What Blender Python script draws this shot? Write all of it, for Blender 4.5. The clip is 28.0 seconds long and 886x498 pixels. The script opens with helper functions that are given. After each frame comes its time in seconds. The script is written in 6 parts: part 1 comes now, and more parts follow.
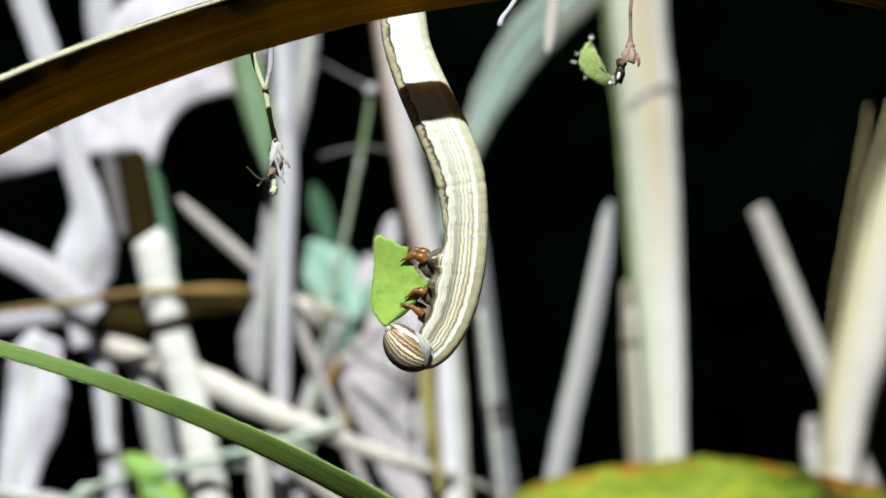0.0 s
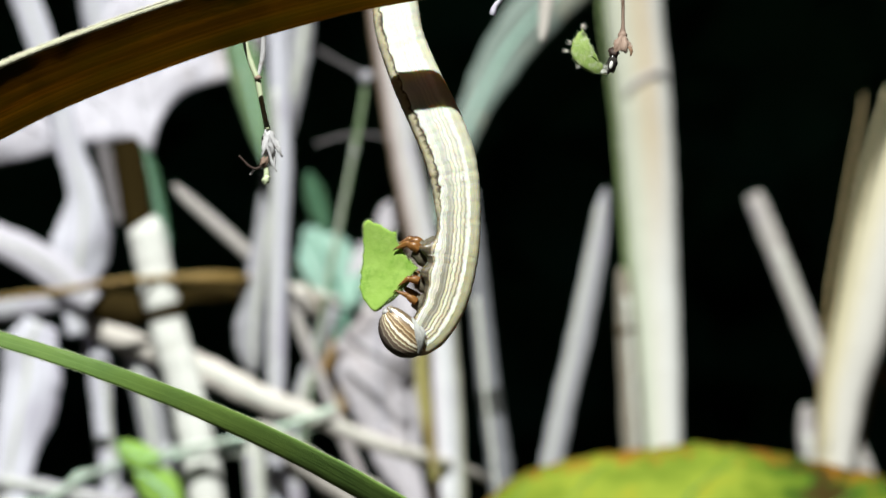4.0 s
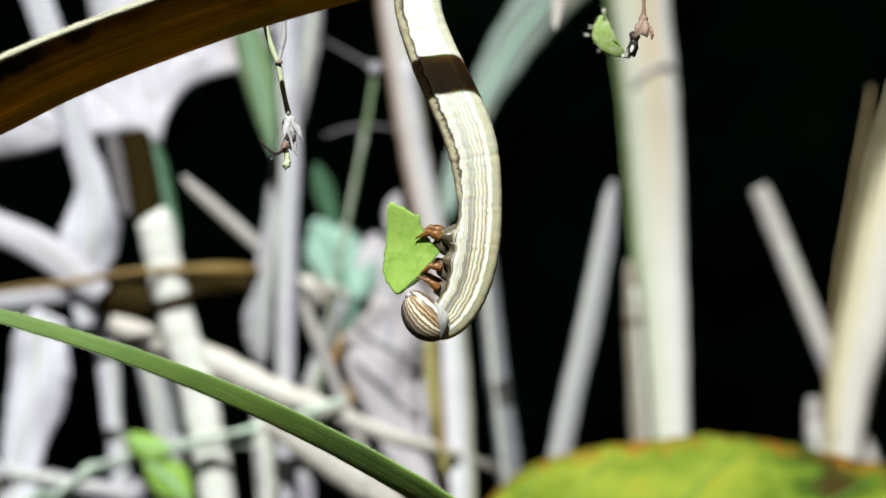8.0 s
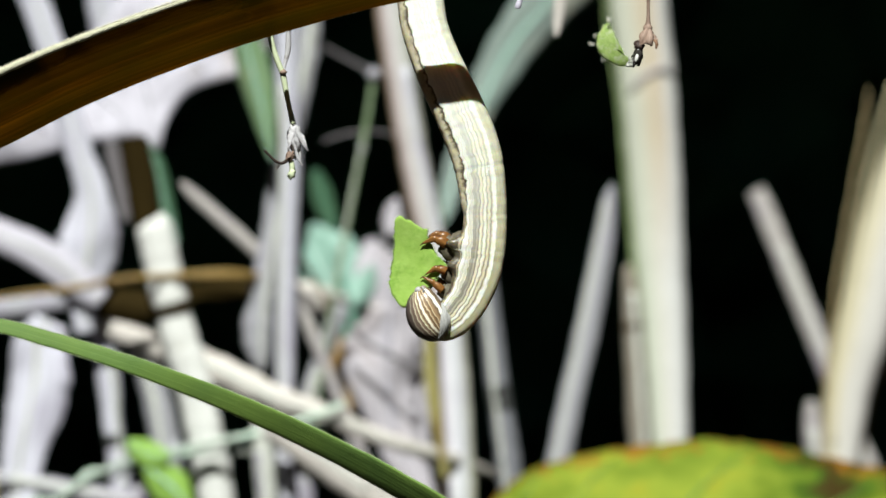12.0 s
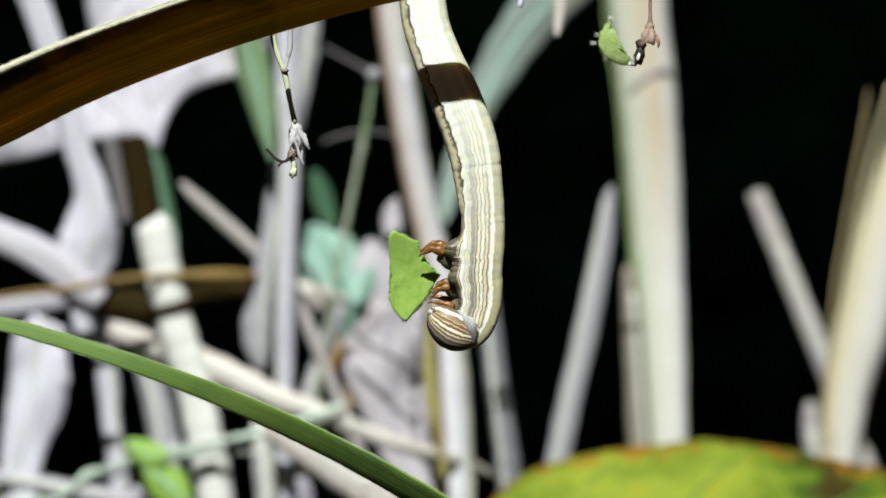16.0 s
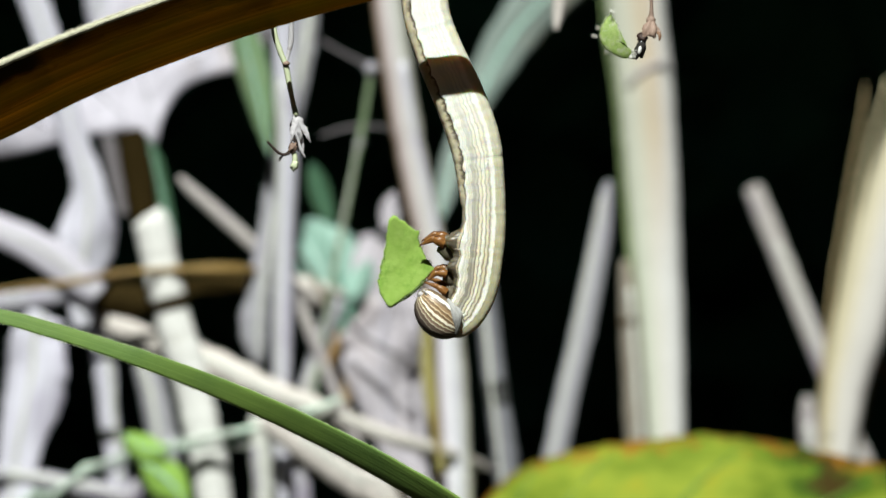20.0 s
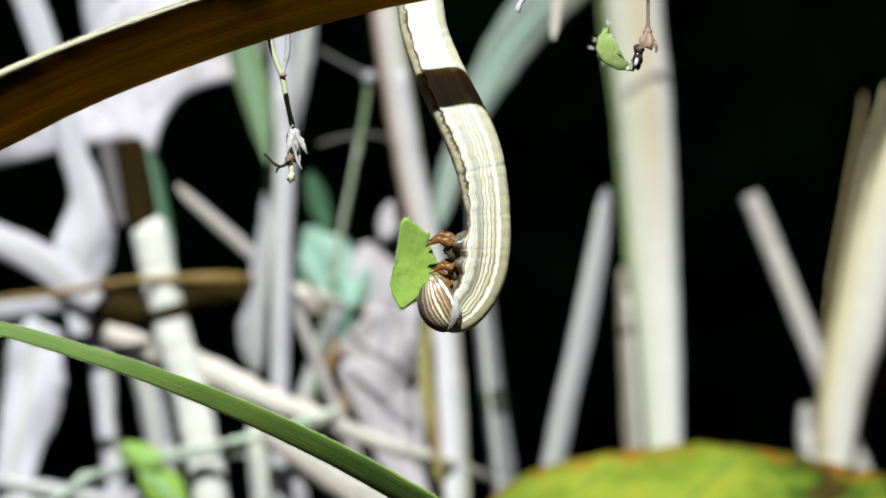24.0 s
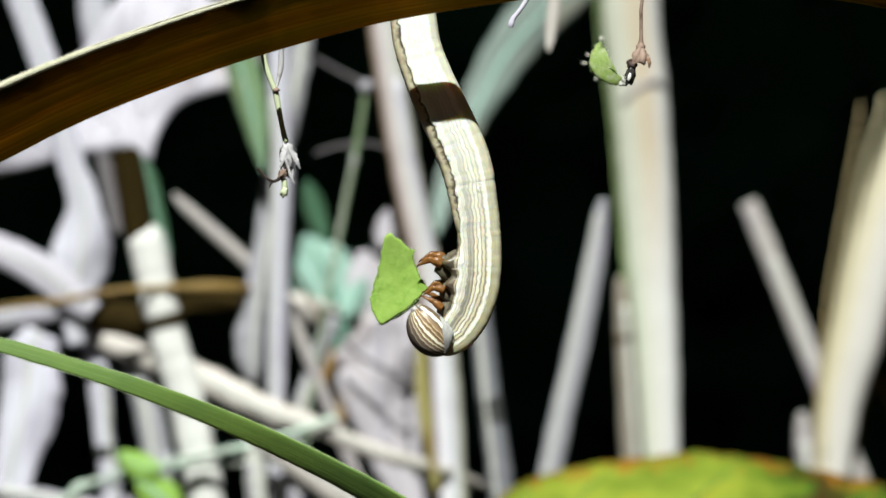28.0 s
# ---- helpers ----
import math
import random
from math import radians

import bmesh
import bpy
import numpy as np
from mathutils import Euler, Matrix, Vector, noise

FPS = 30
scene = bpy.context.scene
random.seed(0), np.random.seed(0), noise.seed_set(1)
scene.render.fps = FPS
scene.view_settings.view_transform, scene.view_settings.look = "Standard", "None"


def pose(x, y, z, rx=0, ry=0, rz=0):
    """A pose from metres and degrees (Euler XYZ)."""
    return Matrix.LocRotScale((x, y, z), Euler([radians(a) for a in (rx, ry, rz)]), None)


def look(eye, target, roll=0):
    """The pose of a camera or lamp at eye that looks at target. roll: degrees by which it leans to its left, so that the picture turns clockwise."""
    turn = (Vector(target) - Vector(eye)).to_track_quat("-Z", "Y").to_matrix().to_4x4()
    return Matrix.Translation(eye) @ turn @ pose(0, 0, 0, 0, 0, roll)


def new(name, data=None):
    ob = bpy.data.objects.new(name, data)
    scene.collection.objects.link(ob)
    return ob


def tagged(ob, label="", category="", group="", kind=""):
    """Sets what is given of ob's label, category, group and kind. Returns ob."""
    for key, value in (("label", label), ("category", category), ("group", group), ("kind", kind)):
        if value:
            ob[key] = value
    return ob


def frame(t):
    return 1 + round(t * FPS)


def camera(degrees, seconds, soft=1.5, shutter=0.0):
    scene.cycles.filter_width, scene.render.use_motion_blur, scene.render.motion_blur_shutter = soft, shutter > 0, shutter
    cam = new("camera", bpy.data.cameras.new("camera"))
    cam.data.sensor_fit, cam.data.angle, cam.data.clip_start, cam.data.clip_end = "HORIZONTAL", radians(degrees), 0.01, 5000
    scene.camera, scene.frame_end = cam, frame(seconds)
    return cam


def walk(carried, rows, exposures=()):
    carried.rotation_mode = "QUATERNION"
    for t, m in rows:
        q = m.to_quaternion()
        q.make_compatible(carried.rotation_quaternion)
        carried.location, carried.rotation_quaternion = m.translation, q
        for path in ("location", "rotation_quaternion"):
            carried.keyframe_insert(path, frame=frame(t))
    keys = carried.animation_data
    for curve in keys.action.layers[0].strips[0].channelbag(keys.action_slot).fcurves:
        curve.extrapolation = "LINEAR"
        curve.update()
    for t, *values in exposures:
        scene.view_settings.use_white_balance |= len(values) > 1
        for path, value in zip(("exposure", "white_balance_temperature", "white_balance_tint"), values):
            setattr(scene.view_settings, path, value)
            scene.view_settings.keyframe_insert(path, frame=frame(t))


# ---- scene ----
# A caterpillar hangs from an arched dry grass blade and eats a scrap of leaf;
# behind it a clump of dry reeds stands in full sun before a dark hedge.
MM = 0.001

# camera: hand-held close-up, sharp at the caterpillar
cam = camera(12, 28.0, 1.6)
cam.data.dof.use_dof = True
cam.data.dof.focus_distance = 0.394
cam.data.dof.aperture_fstop = 49.0
walk(cam, [
    (0.0, pose(0.00372, -0.395, 0.16069, 90.1618, -0.090, 0.2768)),
    (0.5, pose(0.00360, -0.395, 0.16077, 90.1358, -0.101, 0.2812)),
    (1.0, pose(0.00343, -0.395, 0.15972, 90.1740, -0.157, 0.2751)),
    (1.5, pose(0.00362, -0.395, 0.15989, 90.1395, -0.114, 0.2612)),
    (2.0, pose(0.00406, -0.395, 0.15997, 90.0766, -0.120, 0.2621)),
    (2.5, pose(0.00431, -0.395, 0.16054, 90.0099, -0.123, 0.2788)),
    (3.0, pose(0.00471, -0.395, 0.16116, 89.9664, -0.111, 0.2772)),
    (3.5, pose(0.00457, -0.395, 0.16118, 89.9559, -0.107, 0.2688)),
    (5.5, pose(0.00309, -0.395, 0.16059, 89.9493, -0.025, 0.1958)),
    (6.0, pose(0.00254, -0.395, 0.16168, 89.8734, 0.045, 0.1795)),
    (6.5, pose(0.00219, -0.395, 0.16066, 89.9373, 0.042, 0.1576)),
    (7.0, pose(0.00135, -0.395, 0.16028, 89.9322, 0.023, 0.1367)),
    (7.5, pose(0.00163, -0.395, 0.15987, 89.9663, 0.000, 0.1559)),
    (8.0, pose(0.00153, -0.395, 0.15944, 89.9800, -0.031, 0.1404)),
    (8.5, pose(0.00184, -0.395, 0.15956, 89.9652, -0.053, 0.1365)),
    (9.0, pose(0.00189, -0.395, 0.15999, 89.9599, -0.019, 0.1291)),
    (9.5, pose(0.00201, -0.395, 0.15975, 89.9758, -0.029, 0.1187)),
    (10.0, pose(0.00111, -0.395, 0.15987, 89.9836, -0.001, 0.0512)),
    (10.5, pose(0.00021, -0.395, 0.15966, 90.0105, 0.049, 0.0006)),
    (11.0, pose(-0.00000, -0.395, 0.16000, 90.0000, 0.039, 0.0000)),
    (11.5, pose(0.00009, -0.395, 0.15975, 90.0168, 0.071, 0.0148)),
    (12.0, pose(0.00017, -0.395, 0.16045, 89.9621, 0.130, 0.0119)),
    (12.5, pose(0.00061, -0.395, 0.16063, 89.9632, 0.061, 0.0356)),
    (14.5, pose(-0.00000, -0.395, 0.16030, 89.9955, 0.030, -0.0127)),
    (15.0, pose(0.00028, -0.395, 0.16020, 90.0151, 0.018, 0.0036)),
    (15.5, pose(0.00016, -0.395, 0.15993, 90.0256, 0.056, -0.0067)),
    (16.0, pose(-0.00031, -0.395, 0.16007, 90.0000, 0.042, -0.0364)),
    (16.5, pose(0.00006, -0.395, 0.16116, 89.9073, 0.072, -0.0032)),
    (17.0, pose(0.00063, -0.395, 0.16099, 89.9092, -0.009, 0.0370)),
    (17.5, pose(0.00006, -0.395, 0.16055, 89.9142, -0.005, -0.0112)),
    (18.0, pose(0.00037, -0.395, 0.16087, 89.8877, -0.003, 0.0054)),
    (18.5, pose(-0.00026, -0.395, 0.16004, 89.9234, -0.013, -0.0350)),
    (19.0, pose(-0.00157, -0.395, 0.15905, 89.9885, -0.026, -0.1273)),
    (19.5, pose(-0.00138, -0.395, 0.15974, 89.9392, 0.000, -0.1270)),
    (20.0, pose(-0.00111, -0.395, 0.15976, 89.9506, 0.029, -0.1369)),
    (20.5, pose(-0.00066, -0.395, 0.16052, 89.9053, 0.016, -0.1092)),
    (21.0, pose(-0.00120, -0.395, 0.16030, 89.9512, 0.023, -0.1550)),
    (21.5, pose(-0.00051, -0.395, 0.16023, 89.9661, -0.067, -0.1179)),
    (23.5, pose(-0.00087, -0.395, 0.16028, 90.0170, 0.023, -0.1499)),
    (24.0, pose(-0.00079, -0.395, 0.16041, 90.0153, 0.013, -0.1371)),
    (24.5, pose(-0.00028, -0.395, 0.16116, 89.9889, 0.032, -0.1122)),
    (25.0, pose(-0.00079, -0.395, 0.16037, 90.0474, 0.029, -0.1384)),
    (25.5, pose(-0.00059, -0.395, 0.16112, 89.9966, 0.058, -0.1239)),
    (26.0, pose(0.00021, -0.395, 0.16139, 89.9747, 0.047, -0.0673)),
    (26.5, pose(0.00045, -0.395, 0.16193, 89.9354, 0.037, -0.0474)),
    (27.0, pose(0.00077, -0.395, 0.16256, 89.9341, 0.062, -0.0391)),
    (27.5, pose(0.00011, -0.395, 0.16356, 89.8904, 0.152, -0.1073)),
    (28.0, pose(0.00004, -0.395, 0.16185, 90.0085, 0.003, -0.1107)),
], exposures=[(0.0, 0.82), (3.5, 0.82), (11.0, 0.78), (14.5, 0.70), (17.0, 0.70), (20.0, 0.70), (21.0, 0.80), (25.0, 0.81), (28.0, 0.78)])

# world and sun
SUN_EL, SUN_AZ = radians(53.0), radians(189.0)
world = bpy.data.worlds.new("world")
scene.world = world
world.use_nodes = True
wn = world.node_tree.nodes
sky = wn.new("ShaderNodeTexSky")
sky.sky_type = "NISHITA"
sky.sun_disc = False
sky.sun_elevation = SUN_EL
sky.sun_rotation = SUN_AZ
sky.air_density = 0.5
sky.ozone_density = 0.2
sky.dust_density = 0.2
wn["Background"].inputs["Strength"].default_value = 0.05
world.node_tree.links.new(sky.outputs["Color"], wn["Background"].inputs["Color"])
SUN_DIR = Vector((math.sin(SUN_AZ) * math.cos(SUN_EL), math.cos(SUN_AZ) * math.cos(SUN_EL), math.sin(SUN_EL)))
sun_data = bpy.data.lights.new("sun", "SUN")
sun_data.energy = 5.0
sun_data.angle = radians(0.5)
sun_data.color = (0.97, 1.0, 0.945)
sun = new("sun", sun_data)
sun.matrix_world = look(SUN_DIR * 3.0, (0, 0, 0))


# ---- materials ----
def node_mat(name):
    m = bpy.data.materials.new(name)
    m.use_nodes = True
    t = m.node_tree
    return m, t.nodes, t.links, t.nodes["Principled BSDF"]


def ramp(nodes, stops, mode="LINEAR"):
    r = nodes.new("ShaderNodeValToRGB")
    r.color_ramp.interpolation = mode
    e = r.color_ramp.elements
    while len(e) > 1:
        e.remove(e[-1])
    e[0].position, e[0].color = stops[0][0], (*stops[0][1], 1)
    for p, c in stops[1:]:
        k = e.new(p)
        k.color = (*c, 1)
    return r


def noise_node(nodes, links, coord, scale, detail=4.0, rough=0.6, stretch=None):
    n = nodes.new("ShaderNodeTexNoise")
    n.inputs["Scale"].default_value = scale
    n.inputs["Detail"].default_value = detail
    n.inputs["Roughness"].default_value = rough
    if stretch:
        mp = nodes.new("ShaderNodeMapping")
        mp.inputs["Scale"].default_value = stretch
        links.new(coord, mp.inputs["Vector"])
        coord = mp.outputs["Vector"]
    links.new(coord, n.inputs["Vector"])
    return n


def mixed(nodes, links, mode, fac, a, b):
    m = nodes.new("ShaderNodeMix")
    m.data_type, m.blend_type = "RGBA", mode
    for socket, v in ((m.inputs["Factor"], fac), (m.inputs["A"], a), (m.inputs["B"], b)):
        if isinstance(v, bpy.types.NodeSocket):
            links.new(v, socket)
        elif isinstance(v, tuple):
            socket.default_value = (*v, 1)
        else:
            socket.default_value = v
    return m.outputs["Result"]


def fibre(name, dark, light, rough=0.65, across=14.0, along=0.05, bump=0.25, thin=0.0, stain=None, stain_at=0.58, spots=90.0, gloss=0.3):
    """A plant surface with fibres that run along it, stains of its own and, where thin, light that shines through."""
    m, n, l, b = node_mat(name)
    tc = n.new("ShaderNodeTexCoord")
    f = noise_node(n, l, tc.outputs["UV"], 1.0, 5.0, 0.65, (across, along, 1))
    r = ramp(n, [(0.3, dark), (0.7, light)])
    l.new(f.outputs["Fac"], r.inputs["Fac"])
    col = r.outputs["Color"]
    if stain:
        s = noise_node(n, l, tc.outputs["Object"], spots, 5.0, 0.7)
        sr = ramp(n, [(stain_at - 0.06, (0, 0, 0)), (stain_at + 0.1, (0.85, 0.85, 0.85))])
        l.new(s.outputs["Fac"], sr.inputs["Fac"])
        col = mixed(n, l, "MIX", sr.outputs["Color"], col, stain)
    info = n.new("ShaderNodeObjectInfo")
    vr = ramp(n, [(0, (0.82, 0.82, 0.82)), (1, (1, 1, 1))])
    l.new(info.outputs["Random"], vr.inputs["Fac"])
    col = mixed(n, l, "MULTIPLY", 1.0, col, vr.outputs["Color"])
    l.new(col, b.inputs["Base Color"])
    b.inputs["Roughness"].default_value = rough
    b.inputs["Specular IOR Level"].default_value = gloss
    fine = noise_node(n, l, tc.outputs["Object"], 1800.0, 3.0)
    both = mixed(n, l, "MIX", 0.3, f.outputs["Fac"], fine.outputs["Fac"])
    bp = n.new("ShaderNodeBump")
    bp.inputs["Strength"].default_value = bump
    bp.inputs["Distance"].default_value = 0.0003
    l.new(both, bp.inputs["Height"])
    l.new(bp.outputs["Normal"], b.inputs["Normal"])
    if thin:
        tr = n.new("ShaderNodeBsdfTranslucent")
        l.new(col, tr.inputs["Color"])
        mx = n.new("ShaderNodeMixShader")
        mx.inputs["Fac"].default_value = thin
        l.new(b.outputs["BSDF"], mx.inputs[1])
        l.new(tr.outputs["BSDF"], mx.inputs[2])
        l.new(mx.outputs["Shader"], n["Material Output"].inputs["Surface"])
    return m


def striped(name, stops, wobble, along, rough, wrinkle, speck=0.25, glare=None, flesh=0.0, lower=None):
    """Lengthwise stripes over a body, wavering, with fine cross wrinkles."""
    m, n, l, b = node_mat(name)
    tc = n.new("ShaderNodeTexCoord")
    sep = n.new("ShaderNodeSeparateXYZ")
    l.new(tc.outputs["UV"], sep.inputs["Vector"])
    w2 = noise_node(n, l, tc.outputs["UV"], 1.0, 2.0, 0.5, (7.0, along * 4.6, 1))
    w = n.new("ShaderNodeMath")
    w.operation = "MULTIPLY_ADD"
    l.new(w2.outputs["Fac"], w.inputs[0])
    w.inputs[1].default_value = 1.1
    w1 = noise_node(n, l, tc.outputs["UV"], 1.0, 2.0, 0.5, (4.0, along, 1))
    l.new(w1.outputs["Fac"], w.inputs[2])
    a = n.new("ShaderNodeMath")
    a.operation = "MULTIPLY_ADD"
    l.new(w.outputs["Value"], a.inputs[0])
    a.inputs[1].default_value = wobble
    l.new(sep.outputs["X"], a.inputs[2])
    s = n.new("ShaderNodeMath")
    s.operation = "SUBTRACT"
    l.new(a.outputs["Value"], s.inputs[0])
    s.inputs[1].default_value = wobble * 1.05
    r = ramp(n, stops)
    l.new(s.outputs["Value"], r.inputs["Fac"])
    tone = r.outputs["Color"]
    if lower:
        r2 = ramp(n, lower[0])
        l.new(s.outputs["Value"], r2.inputs["Fac"])
        down = n.new("ShaderNodeMapRange")
        l.new(sep.outputs["Y"], down.inputs["Value"])
        down.inputs["From Min"].default_value, down.inputs["From Max"].default_value = lower[1], lower[2]
        tone = mixed(n, l, "MIX", down.outputs["Result"], tone, r2.outputs["Color"])
    sp = noise_node(n, l, tc.outputs["UV"], 1.0, 4.0, 0.7, (46.0, 0.5, 1))
    sr = ramp(n, [(0.32, (0.55, 0.53, 0.5)), (0.6, (1, 1, 1))])
    l.new(sp.outputs["Fac"], sr.inputs["Fac"])
    col = mixed(n, l, "MULTIPLY", speck, tone, sr.outputs["Color"])
    # sun glare painted in: stripes whiten towards the start of the body
    if glare:
        mr = n.new("ShaderNodeMapRange")
        l.new(sep.outputs["Y"], mr.inputs["Value"])
        mr.inputs["From Min"].default_value, mr.inputs["From Max"].default_value = glare[0], glare[1]
        mr.inputs["To Min"].default_value, mr.inputs["To Max"].default_value = 0.85, 0.0
        mask = ramp(n, [(0.128, (0, 0, 0)), (0.15, (1, 1, 1)), (0.785, (1, 1, 1)), (0.85, (0.45, 0.45, 0.45))])
        l.new(s.outputs["Value"], mask.inputs["Fac"])
        f = mixed(n, l, "MULTIPLY", 1.0, mask.outputs["Color"], mr.outputs["Result"])
        col = mixed(n, l, "MIX", f, col, (0.86, 0.84, 0.74))
    l.new(col, b.inputs["Base Color"])
    wet = noise_node(n, l, tc.outputs["UV"], 1.0, 2.0, 0.5, (9.0, 0.9, 1))
    rr = n.new("ShaderNodeMapRange")
    l.new(wet.outputs["Fac"], rr.inputs["Value"])
    rr.inputs["From Min"].default_value, rr.inputs["From Max"].default_value = 0.4, 0.66
    rr.inputs["To Min"].default_value, rr.inputs["To Max"].default_value = rough + 0.08, rough - 0.2
    l.new(rr.outputs["Result"], b.inputs["Roughness"])
    b.inputs["Specular IOR Level"].default_value = 0.4
    if flesh:
        b.inputs["Subsurface Weight"].default_value = flesh
        b.inputs["Subsurface Radius"].default_value = (1.0, 0.45, 0.1)
        b.inputs["Subsurface Scale"].default_value = 0.003
    wr = noise_node(n, l, tc.outputs["UV"], 1.0, 3.0, 0.6, (5.0, 1.6, 1))
    bp = n.new("ShaderNodeBump")
    bp.inputs["Strength"].default_value = wrinkle
    bp.inputs["Distance"].default_value = 0.00025
    relief = mixed(n, l, "MIX", 0.55, wr.outputs["Fac"], r.outputs["Color"])
    l.new(relief, bp.inputs["Height"])
    l.new(bp.outputs["Normal"], b.inputs["Normal"])
    return m


STRAW = fibre("dry_straw", (0.36, 0.365, 0.33), (0.63, 0.64, 0.59), stain=(0.33, 0.26, 0.16), stain_at=0.66)
LILAC = fibre("weathered_straw", (0.235, 0.233, 0.255), (0.43, 0.427, 0.46), stain=(0.29, 0.25, 0.34), stain_at=0.54, spots=30)
PALE = fibre("bleached_leaf", (0.56, 0.555, 0.635), (0.79, 0.78, 0.87), thin=0.25, stain=(0.50, 0.45, 0.58), stain_at=0.55, spots=32)
LAVENDER = fibre("lavender_leaf", (0.46, 0.44, 0.50), (0.63, 0.605, 0.68), thin=0.25, stain=(0.42, 0.36, 0.33), stain_at=0.64, spots=60)
CRUMPLE = fibre("crumpled_leaf", (0.44, 0.405, 0.435), (0.69, 0.655, 0.715), thin=0.25, stain=(0.30, 0.24, 0.22), stain_at=0.6, spots=60)
TAN = fibre("golden_straw", (0.38, 0.335, 0.19), (0.60, 0.54, 0.36), stain=(0.30, 0.2, 0.09), stain_at=0.64)
YELLOW_EDGE = fibre("yellow_sheath", (0.17, 0.145, 0.04), (0.40, 0.36, 0.14), stain=(0.2, 0.13, 0.05), stain_at=0.56, spots=60)
GOLD = fibre("golden_stem", (0.24, 0.18, 0.085), (0.42, 0.34, 0.19), stain=(0.26, 0.17, 0.06), stain_at=0.55, spots=30)
AMBER_STEM = fibre("amber_straw", (0.14, 0.086, 0.022), (0.32, 0.21, 0.062), stain=(0.09, 0.05, 0.015), stain_at=0.58, spots=60)
GREIGE = fibre("greige_straw", (0.27, 0.25, 0.235), (0.46, 0.43, 0.415), stain=(0.3, 0.26, 0.31), stain_at=0.56, spots=30)
# near-white for the highlights modelled on skin and seed
GLINT_WHITE = fibre("painted_glint", (0.75, 0.74, 0.7), (0.85, 0.84, 0.8), rough=0.12, gloss=0.8)
# straw darkened in colour for a stalk that stands in shade
SHADY = fibre("shaded_straw", (0.115, 0.117, 0.13), (0.22, 0.222, 0.245), stain=(0.09, 0.085, 0.09), stain_at=0.6)
DUN = fibre("dun_straw", (0.19, 0.165, 0.13), (0.33, 0.295, 0.24), stain=(0.14, 0.10, 0.06), stain_at=0.6)
CREAM = fibre("cream_straw", (0.38, 0.345, 0.32), (0.57, 0.53, 0.49), stain=(0.33, 0.28, 0.22), stain_at=0.64)
WHITE_REED = fibre("white_reed", (0.56, 0.56, 0.535), (0.74, 0.74, 0.71), stain=(0.5, 0.48, 0.42), stain_at=0.66)
BROWN = fibre("brown_stem", (0.16, 0.085, 0.025), (0.38, 0.22, 0.06), stain=(0.06, 0.03, 0.01), stain_at=0.6)
OLD_SHEATH = fibre("old_brown_sheath", (0.009, 0.006, 0.0015), (0.028, 0.018, 0.004), rough=0.85, gloss=0.05)
DARK_NODE = fibre("dark_node", (0.012, 0.013, 0.012), (0.05, 0.052, 0.05))
SHEATH = fibre("dark_sheath", (0.035, 0.022, 0.01), (0.10, 0.06, 0.025), stain=(0.02, 0.012, 0.006), stain_at=0.55)
GREEN_LEAF = fibre("grass_green", (0.036, 0.10, 0.052), (0.10, 0.215, 0.115), thin=0.3)
FRESH_GREEN = fibre("fresh_green_leaf", (0.13, 0.25, 0.12), (0.30, 0.43, 0.23), thin=0.3, stain=(0.42, 0.44, 0.27), stain_at=0.56, spots=40)
GREY_GREEN = fibre("grey_green_leaf", (0.135, 0.19, 0.165), (0.27, 0.315, 0.29), thin=0.25, stain=(0.5, 0.45, 0.35), stain_at=0.62)
TEAL = fibre("blue_green_leaf", (0.05, 0.19, 0.125), (0.16, 0.37, 0.265), thin=0.3)
PALE_TEAL = fibre("pale_green_stem", (0.22, 0.40, 0.33), (0.40, 0.57, 0.49), stain=(0.18, 0.33, 0.27), stain_at=0.58, spots=60)
MINT = fibre("mint_stem", (0.42, 0.58, 0.46), (0.66, 0.78, 0.67))
REED_GREEN = fibre("reed_green", (0.36, 0.42, 0.26), (0.60, 0.62, 0.46), stain=(0.46, 0.36, 0.22), stain_at=0.6)
REED_STEM = fibre("grey_green_stem", (0.14, 0.20, 0.11), (0.30, 0.36, 0.24), stain=(0.1, 0.2, 0.06), stain_at=0.56)
LIME = fibre("lime_leaf", (0.22, 0.42, 0.06), (0.42, 0.66, 0.14), thin=0.35)
STEM = fibre("green_stem", (0.105, 0.185, 0.030), (0.20, 0.30, 0.062), rough=0.55, across=26.0, along=0.02, bump=0.35, stain=(0.055, 0.12, 0.034), stain_at=0.55, spots=14)
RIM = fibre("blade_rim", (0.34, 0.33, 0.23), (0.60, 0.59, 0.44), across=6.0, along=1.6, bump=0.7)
TWIG = fibre("grey_twig", (0.075, 0.068, 0.072), (0.17, 0.155, 0.165))
HAIR = fibre("pale_hair", (0.6, 0.58, 0.45), (0.75, 0.72, 0.6), thin=0.3)
SCRAP = fibre("leaf_scrap", (0.30, 0.49, 0.085), (0.41, 0.60, 0.145), across=4.0, along=0.6, bump=0.3, thin=0.3, stain=(0.22, 0.41, 0.06), stain_at=0.57, spots=420, gloss=0.06, rough=0.8)
SHEATH_GREEN = fibre("green_sheath", (0.15, 0.22, 0.07), (0.28, 0.36, 0.16))
BUD_LEAF = fibre("downy_bud_leaf", (0.26, 0.40, 0.09), (0.42, 0.54, 0.18), across=7.0, along=0.9, bump=0.5, thin=0.3, stain=(0.55, 0.58, 0.42), stain_at=0.56, spots=1100)
TUFT = fibre("white_down", (0.7, 0.7, 0.62), (0.85, 0.85, 0.8), thin=0.3)
STYLE = fibre("dark_style", (0.014, 0.008, 0.006), (0.055, 0.03, 0.022))
CUT = fibre("bitten_edge", (0.05, 0.11, 0.01), (0.16, 0.28, 0.04))
